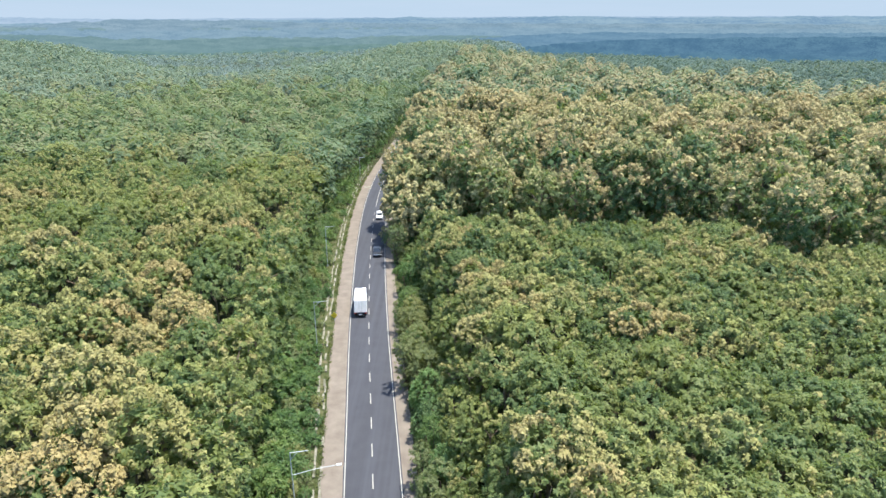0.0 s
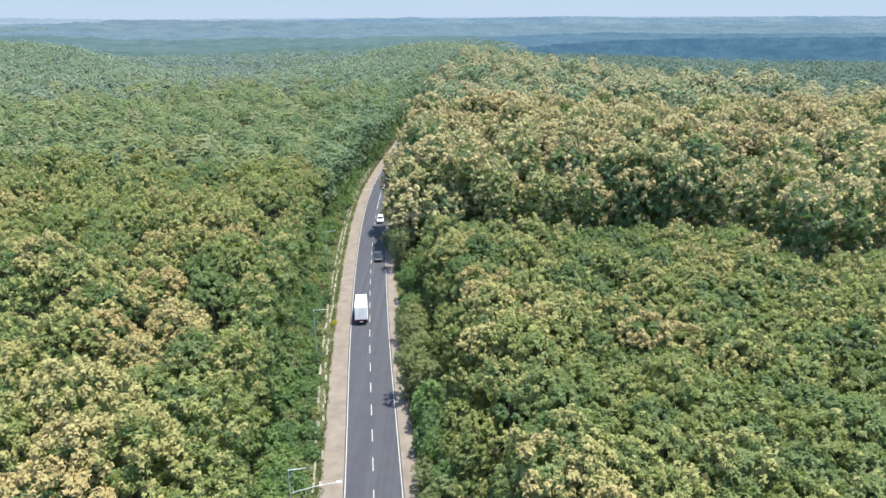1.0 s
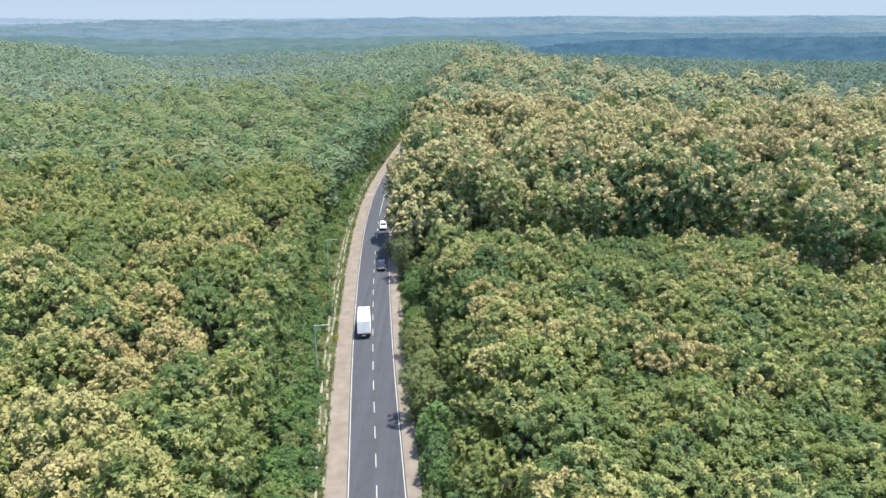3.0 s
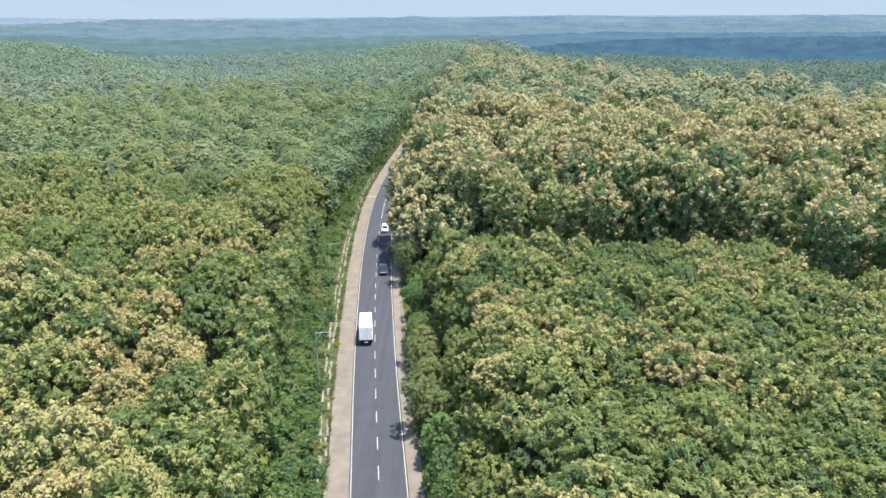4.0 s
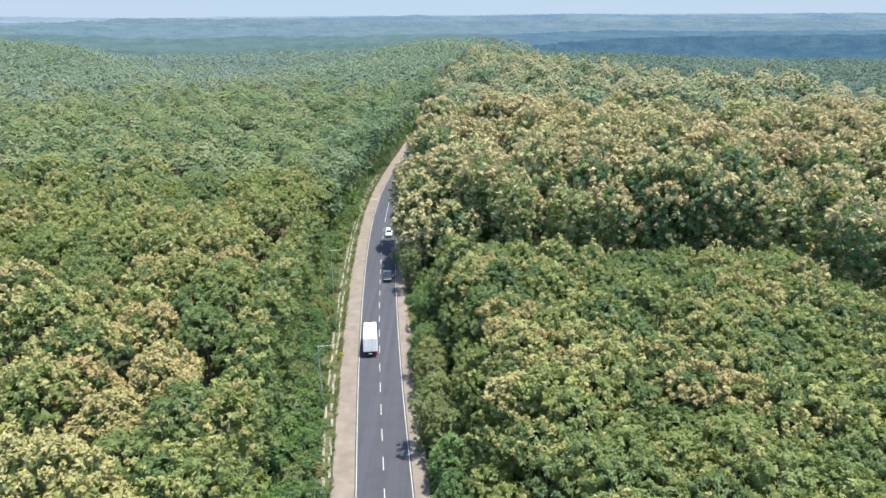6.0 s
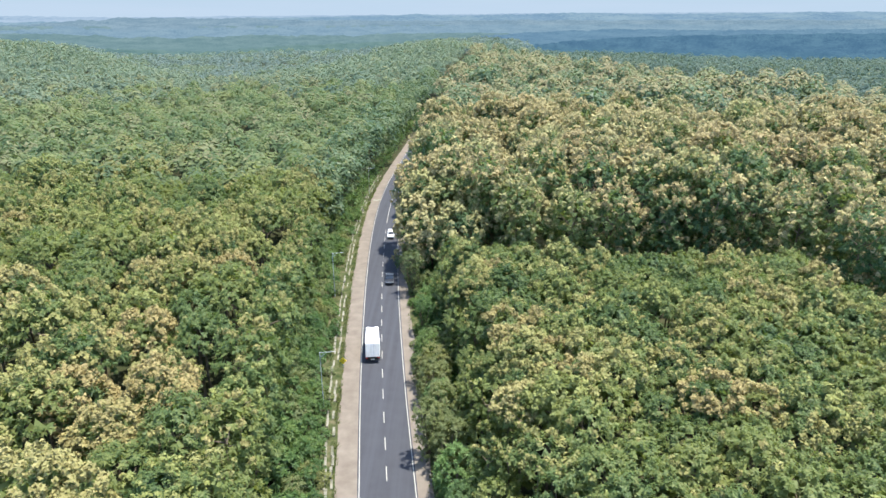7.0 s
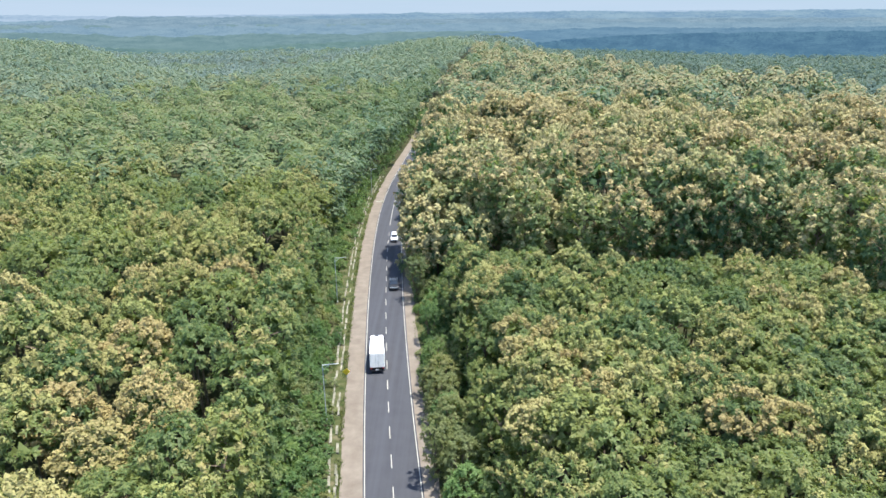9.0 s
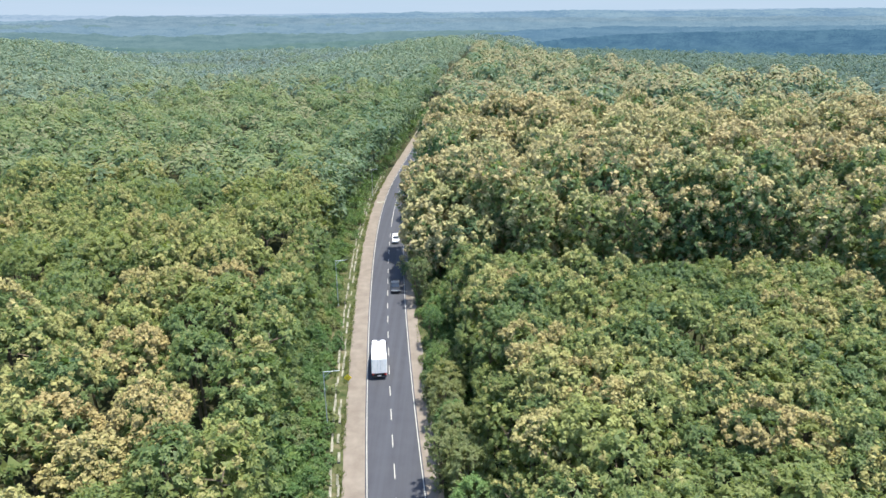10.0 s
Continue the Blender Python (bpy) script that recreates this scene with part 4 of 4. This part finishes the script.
rng = random.Random(9)
floor_vs, floor_qs = [], []
drain_ys = np.arange(30, 236, 3.0)
for y in drain_ys:
    c = xc(y) + drain_s(y)
    floor_vs += [(c - 0.4, y, 0.012), (c + 0.4, y, 0.012)]
for i in range(len(drain_ys) - 1):
    floor_qs.append((2 * i, 2 * i + 1, 2 * i + 3, 2 * i + 2))
drain = tagged(from_arrays("drain", floor_vs, floor_qs, M_VERGE), "old roadside drain with pale concrete sides, silted and broken", "drain", kind="structure")
stones = []
for i, (h, w) in enumerate(((0.22, 0.3), (0.28, 0.34), (0.18, 0.26))):
    bm = bmesh.new()
    box(bm, -w / 2, w / 2, -0.96, 0.96, -0.1, h, 0.03)
    me = bpy.data.meshes.new("kerb_stone")
    bm.to_mesh(me)
    bm.free()
    me.materials.append(M_CONCRETE)
    stones.append(me)
y = 31.0
while y < 234:
    for side, keep in ((-0.4, 0.9), (0.4, 0.62)):
        if rng.random() < keep:
            ob = new("kerb_stone", rng.choice(stones))
            ob.parent = drain
            ob.matrix_basis = Matrix.Translation((xc(y) + drain_s(y) + side + rng.uniform(-0.1, 0.1), y + rng.uniform(-0.15, 0.15), rng.uniform(-0.14, 0.0))) @ Matrix.Rotation(-math.atan((xc(y + 2) - xc(y - 2) + drain_s(y + 2) - drain_s(y - 2)) / 4) + rng.uniform(-0.03, 0.03), 4, "Z") @ Matrix.Rotation(rng.uniform(-0.08, 0.08), 4, "Y")
    y += 2.0

# ---- lamp posts, sign, milestone ----


def lamp_post(x, y, H, arm, low_arm=0.0, turn=0.0):
    """A slim steel post with a braced arm at its top and, on one, a long lamp arm lower down."""
    root = tagged(new("street_lamp"), "slim grey steel lamp post with a short braced arm" if not low_arm else "slim grey lamp post, long arm with white lamp", "street lamp", "lamp posts along the road")
    bm = bmesh.new()
    tube(bm, (0, 0, -0.3), (0, 0, 0.35), 0.14, 0.14, 10)
    tube(bm, (0, 0, 0.35), (0, 0, H), 0.075, 0.045, 10)
    part("pole", bm, M_STEEL, root)
    bm = bmesh.new()
    tube(bm, (0, 0, H - 0.06), (arm, 0, H + 0.05), 0.045, 0.035, 8)
    part("arm", bm, M_STEEL, root)
    bm = bmesh.new()
    tube(bm, (0, 0, H - 0.9), (arm * 0.42, 0, H - 0.03), 0.035, 0.035, 6)
    part("brace", bm, M_STEEL, root)
    if low_arm:
        bm = bmesh.new()
        z = H * 0.66
        tube(bm, (0, 0, z), (low_arm * 0.55, 0, z + 0.6), 0.04, 0.035, 8)
        tube(bm, (low_arm * 0.55, 0, z + 0.6), (low_arm, 0, z + 0.85), 0.035, 0.03, 8)
        part("lamp_arm", bm, M_STEEL, root)
        bm = bmesh.new()
        box(bm, low_arm - 0.1, low_arm + 0.45, -0.11, 0.11, z + 0.80, z + 0.95, 0.04)
        part("lamp_head", bm, M_LAMP, root, "white lamp head")
    root.matrix_basis = pose(x, y, 0, 0, 0, turn)


lamp_post(-20.0, 93.0, 9.0, 2.2, turn=6)
lamp_post(-24.9, 131.2, 9.4, 2.2, turn=8)
lamp_post(-15.3, 55.6, 8.8, 1.9, 4.9, turn=8)
lamp_post(-27.2, 209.0, 8.5, 2.0, turn=-4)

sign = tagged(new("road_sign"), "small yellow warning sign on a short post in the grass", "road sign")
bm = bmesh.new()
tube(bm, (0, 0, -0.3), (0, 0, 1.5), 0.04, 0.04, 8)
part("post", bm, M_STEEL, sign)
bm = bmesh.new()
box(bm, -0.42, 0.42, -0.02, 0.02, -0.42, 0.42, 0.015, Matrix.Translation((0, -0.06, 1.2)) @ Matrix.Rotation(radians(45), 4, "Y"))
part("panel", bm, M_YELLOW, sign, "yellow diamond panel")
bm = bmesh.new()
for x0, z0 in ((-0.14, 1.12), (-0.02, 1.24)):
    box(bm, x0, x0 + 0.16, -0.088, -0.083, z0, z0 + 0.06)
part("mark", bm, M_BLACK, sign, "black mark")
sign.matrix_basis = pose(-18.9, 104.0, 0, 0, 0, 4)

stone = tagged(new("milestone"), "low white painted kilometre stone beside the road", "milestone")
bm = bmesh.new()
box(bm, -0.2, 0.2, -0.12, 0.12, -0.2, 0.62, 0.07)
part("block", bm, M_PANEL, stone)
bm = bmesh.new()
box(bm, -0.32, 0.32, -0.24, 0.24, -0.2, 0.1, 0.03)
part("plinth", bm, M_CONCRETE, stone)
stone.matrix_basis = pose(xc(153) + 4.3, 153.2, 0.03, 0, 0, 5)

slab = tagged(new("concrete_slab"), "pale concrete slab across the dirt shoulder", "slab")
bm = bmesh.new()
box(bm, -1.2, 1.2, -1.0, 1.0, -0.1, 0.05, 0.03)
part("slab_top", bm, M_CONCRETE, slab)
slab.matrix_basis = pose(xc(202) - 4.6, 202, 0.03, 0, 0, 2)

# ---- vehicles ----


def wheel(parent, x, y, r, w, rim_mat):
    bm = bmesh.new()
    rr = bmesh.ops.create_cone(bm, cap_ends=True, segments=18, radius1=r, radius2=r, depth=w)
    bmesh.ops.bevel(bm, geom=[e for e in bm.edges if abs(e.verts[0].co.z - e.verts[1].co.z) < 1e-5], offset=0.04, segments=2, affect="EDGES")
    bmesh.ops.rotate(bm, verts=bm.verts, matrix=Matrix.Rotation(math.pi / 2, 3, "Y"))
    bmesh.ops.translate(bm, verts=bm.verts, vec=(x, y, r))
    wh = part("wheel", bm, M_RUBBER, parent)
    bm = bmesh.new()
    s = 1 if x > 0 else -1
    tube(bm, (x + s * (w / 2 - 0.03), y, r), (x + s * (w / 2 + 0.012), y, r), r * 0.55, r * 0.5, 12)
    part("rim", bm, rim_mat, wh, "pale steel rim")


def truck(x, y, turn):
    """A lorry with a closed white box body, which drives away along +y. Its tail is at the origin."""
    t = tagged(new("truck"), "white box truck with a sloping double-door rear on the road", "truck")
    W, L = 1.16, 8.2

    def lean(bm):
        for v in bm.verts:
            v.co.y += 0.24 * (v.co.z - 1.06)

    bm = bmesh.new()
    box(bm, -0.45, 0.45, 0.25, L - 0.3, 0.62, 0.9, 0.02)
    box(bm, -W + 0.05, W - 0.05, 0.1, 6.2, 0.9, 1.06, 0.02)
    part("chassis", bm, M_BLACK, t)
    bm = bmesh.new()
    box(bm, -W, W, 0.06, 6.3, 1.06, 3.35, 0.1)
    for v in bm.verts:
        if v.co.y > 5.9 and abs(v.co.x) > W - 0.15:
            v.co.x *= 0.9
        if v.co.y < 1:
            v.co.y += 0.24 * (v.co.z - 1.06)
    cargo = part("cargo_body", bm, M_WHITE, t)
    for i in range(2, 6):
        bm = bmesh.new()
        box(bm, -W + 0.12, W - 0.12, 0.06 + 1.04 * i - 0.02, 0.06 + 1.04 * i + 0.02, 3.34, 3.362, 0.004)
        part("roof_rib", bm, M_PANEL, cargo)
    for s in (-1, 1):
        bm = bmesh.new()
        box(bm, s * W - 0.03, s * W + 0.02, 0.2, 6.1, 1.1, 1.2, 0.01)
        part("side_rail", bm, M_STEEL, cargo, "grey steel rail")
    for x0, x1 in ((-W + 0.07, -0.02), (0.02, W - 0.07)):
        bm = bmesh.new()
        box(bm, x0, x1, 0.0, 0.07, 1.14, 3.26, 0.02)
        lean(bm)
        dr = part("rear_door", bm, M_PANEL, t, "dull grey-white rear door")
        bm = bmesh.new()
        xm = x1 - 0.2 if x0 < 0 else x0 + 0.2
        tube(bm, (xm, -0.03, 1.2), (xm, -0.03, 3.2), 0.025, 0.025, 6)
        lean(bm)
        part("lock_bar", bm, M_STEEL, dr, "steel lock bar")
        for z in (1.45, 2.2, 2.95):
            bm = bmesh.new()
            xh = x0 + 0.02 if x0 < 0 else x1 - 0.14
            box(bm, xh, xh + 0.12, -0.025, 0.01, z, z + 0.06, 0.008)
            lean(bm)
            part("hinge", bm, M_STEEL, dr, "steel hinge")
    bm = bmesh.new()
    box(bm, -0.36, 0.36, 6.05, 6.45, 3.3, 3.4, 0.03)
    part("roof_vent", bm, M_BLACK, t, "dark vent at the front of the roof")
    bm = bmesh.new()
    box(bm, -W, W, -0.08, 0.04, 0.5, 0.62, 0.02)
    part("rear_bumper", bm, M_BLACK, t)
    bm = bmesh.new()
    box(bm, -0.3, 0.3, -0.1, -0.075, 0.66, 0.84, 0.005)
    part("number_plate", bm, M_WHITE, t, "pale number plate")
    for s in (-1, 1):
        bm = bmesh.new()
        box(bm, s * 0.95 - 0.14, s * 0.95 + 0.14, -0.06, 0.05, 0.86, 1.0, 0.02)
        part("tail_light", bm, M_RED, t, "red tail light")
    bm = bmesh.new()
    vs = box(bm, -1.05, 1.05, 6.42, L, 0.75, 2.6, 0.0)
    for v in bm.verts:
        if v.co.z > 2 and v.co.y > 7.5:
            v.co.y -= 0.35
            v.co.x *= 0.93
    bmesh.ops.bevel(bm, geom=bm.edges[:], offset=0.08, segments=3, affect="EDGES")
    cab = part("cab", bm, M_WHITE, t, "white driver's cab")
    bm = bmesh.new()
    box(bm, -0.92, 0.92, L - 0.42, L - 0.14, 1.65, 2.3, 0.02, Matrix.Translation((0, 0.12, 0)))
    part("windscreen", bm, M_GLASS, cab, "dark windscreen")
    for s in (-1, 1):
        bm = bmesh.new()
        box(bm, s * 1.25 - 0.06, s * 1.25 + 0.06, L - 0.3, L - 0.2, 1.7, 2.1, 0.02)
        tube(bm, (s * 1.05, L - 0.3, 2.0), (s * 1.25, L - 0.25, 2.0), 0.02, 0.02, 6)
        part("mirror", bm, M_BLACK, cab)
        wheel(t, s * 0.92, 7.3, 0.46, 0.28, M_PANEL)
        wheel(t, s * 0.86, 1.5, 0.46, 0.5, M_PANEL)
    t.matrix_basis = pose(x, y, 0.065, 0, 0, turn)


def car(name, x, y, turn, paint, label, L=4.3, W=1.74, H=1.6):
    """A car that faces along -y; its nose is at the origin."""
    c = tagged(new(name), label, "car")
    w = W / 2
    prof = [(0.0, 0.35), (0.02, 0.72), (0.12, 0.84), (0.95, 1.0), (L - 0.05, 0.98), (L, 0.75), (L - 0.02, 0.32)]
    bm = bmesh.new()
    rows = []
    for px in (-w, -w * 0.93, w * 0.93, w):
        inset = 0.06 if abs(px) == w else 0.0
        rows.append([bm.verts.new((px, yy + (inset if yy < L / 2 else -inset), z - inset * 0.7 * (z > 0.7))) for yy, z in prof])
    n = len(prof)
    for a, b in zip(rows, rows[1:]):
        for j in range(n):
            bm.faces.new((a[j], a[(j + 1) % n], b[(j + 1) % n], b[j]))
    bm.faces.new(rows[0])
    bm.faces.new(rows[-1])
    bmesh.ops.recalc_face_normals(bm, faces=bm.faces)
    bmesh.ops.bevel(bm, geom=bm.edges[:], offset=0.03, segments=2, affect="EDGES")
    body = part("body", bm, paint, c)
    bm = bmesh.new()
    low = [(1.0, -w * 0.92), (L - 0.12, -w * 0.92), (L - 0.12, w * 0.92), (1.0, w * 0.92)]
    up = [(1.75, -w * 0.76), (L - 0.35, -w * 0.78), (L - 0.35, w * 0.78), (1.75, w * 0.76)]
    a = [bm.verts.new((px, py, 0.97)) for py, px in low]
    b = [bm.verts.new((px, py, H - 0.06)) for py, px in up]
    for j in range(4):
        bm.faces.new((a[j], a[(j + 1) % 4], b[(j + 1) % 4], b[j]))
    bm.faces.new(b)
    bmesh.ops.recalc_face_normals(bm, faces=bm.faces)
    part("windows", bm, M_GLASS, c, "dark tinted windows")
    bm = bmesh.new()
    box(bm, -w * 0.79, w * 0.79, 1.68, L - 0.3, H - 0.07, H, 0.03)
    part("roof", bm, paint, c)
    for s in (-1, 1):
        for yy in (1.75, L - 0.35):
            bm = bmesh.new()
            tube(bm, (s * w * 0.9, yy - 0.72 if yy < 2 else yy + 0.2, 0.97), (s * w * 0.78, yy, H - 0.04), 0.045, 0.045, 6)
            part("pillar", bm, paint, c)
        bm = bmesh.new()
        box(bm, s * w * 0.72 - 0.16, s * w * 0.72 + 0.16, -0.02, 0.12, 0.62, 0.76, 0.03)
        part("headlight", bm, M_LIGHTS, c, "clear headlight")
        bm = bmesh.new()
        box(bm, s * (w + 0.09) - 0.08, s * (w + 0.09) + 0.08, 1.2, 1.3, 0.98, 1.1, 0.02)
        part("mirror", bm, M_BLACK, c)
        wheel(c, s * (w - 0.1), 0.8, 0.32, 0.2, M_PANEL)
        wheel(c, s * (w - 0.1), L - 0.8, 0.32, 0.2, M_PANEL)
    bm = bmesh.new()
    box(bm, -w * 0.5, w * 0.5, -0.03, 0.05, 0.4, 0.58, 0.02)
    part("grille", bm, M_RUBBER, c)
    bm = bmesh.new()
    box(bm, -0.22, 0.22, -0.05, -0.025, 0.42, 0.53, 0.004)
    part("number_plate", bm, M_LAMP, c, "pale number plate")
    c.matrix_basis = pose(x, y, 0.065, 0, 0, turn)


def pickup(x, y, turn):
    """A dark pickup with an open load bed that faces along -y; its nose is at the origin."""
    c = tagged(new("pickup_truck"), "dark grey pickup with an open load bed on the road", "pickup truck")
    L, w = 4.9, 0.88
    bm = bmesh.new()
    box(bm, -w, w, 0.0, 3.0, 0.42, 0.98, 0.07)
    for v in bm.verts:
        if v.co.z > 0.8 and v.co.y < 0.6:
            v.co.z -= 0.1
    part("body", bm, M_BLACK, c)
    bm = bmesh.new()
    vs = box(bm, -w * 0.92, w * 0.92, 1.15, 3.0, 0.96, 1.66)
    for v in bm.verts:
        if v.co.z > 1.3:
            v.co.x *= 0.84
            v.co.y += 0.55 if v.co.y < 2 else -0.12
    part("windows", bm, M_GLASS, c, "dark tinted windows")
    bm = bmesh.new()
    box(bm, -w * 0.79, w * 0.79, 1.66, 2.9, 1.64, 1.71, 0.03)
    part("roof", bm, M_BLACK, c)
    bm = bmesh.new()
    box(bm, -w + 0.07, w - 0.07, 3.06, L - 0.06, 0.5, 0.62, 0.01)
    bed = part("load_bed", bm, M_RUBBER, c, "dull black load bed")
    for s in (-1, 1):
        bm = bmesh.new()
        box(bm, s * (w - 0.04) - 0.045, s * (w - 0.04) + 0.045, 3.03, L, 0.45, 1.04, 0.02)
        part("side_board", bm, M_BLACK, bed)
        bm = bmesh.new()
        tube(bm, (s * (w - 0.05), 3.15, 1.02), (s * (w - 0.16), 3.05, 1.62), 0.035, 0.035, 6)
        part("roll_bar", bm, M_STEEL, bed, "grey steel roll bar")
        bm = bmesh.new()
        box(bm, s * w * 0.72 - 0.17, s * w * 0.72 + 0.17, -0.03, 0.12, 0.66, 0.82, 0.03)
        part("headlight", bm, M_LIGHTS, c, "clear headlight")
        bm = bmesh.new()
        box(bm, s * (w + 0.1) - 0.08, s * (w + 0.1) + 0.08, 1.3, 1.4, 1.0, 1.14, 0.02)
        part("mirror", bm, M_BLACK, c)
        wheel(c, s * (w - 0.1), 0.85, 0.36, 0.22, M_PANEL)
        wheel(c, s * (w - 0.1), L - 0.95, 0.36, 0.22, M_PANEL)
    bm = bmesh.new()
    box(bm, -w, w, L - 0.06, L + 0.02, 0.45, 1.02, 0.02)
    part("tailgate", bm, M_BLACK, bed)
    bm = bmesh.new()
    box(bm, -w * 0.95, w * 0.95, -0.12, 0.02, 0.36, 0.6, 0.04)
    part("bumper", bm, M_BLACK, c)
    bm = bmesh.new()
    box(bm, -w * 0.48, w * 0.48, -0.03, 0.04, 0.64, 0.82, 0.02)
    part("grille", bm, M_LAMP, c, "pale front grille")
    c.matrix_basis = pose(x, y, 0.065, 0, 0, turn)


truck(-14.25, 105.2, 6.3)
pickup(-14.3, 136.6, 5.2)
car("car", -16.6, 165.6, 3.5, M_WHITE, "white car driving on the road", 4.1, 1.7, 1.55)
retire(young + left + stand + [bushes, feathery, slim])
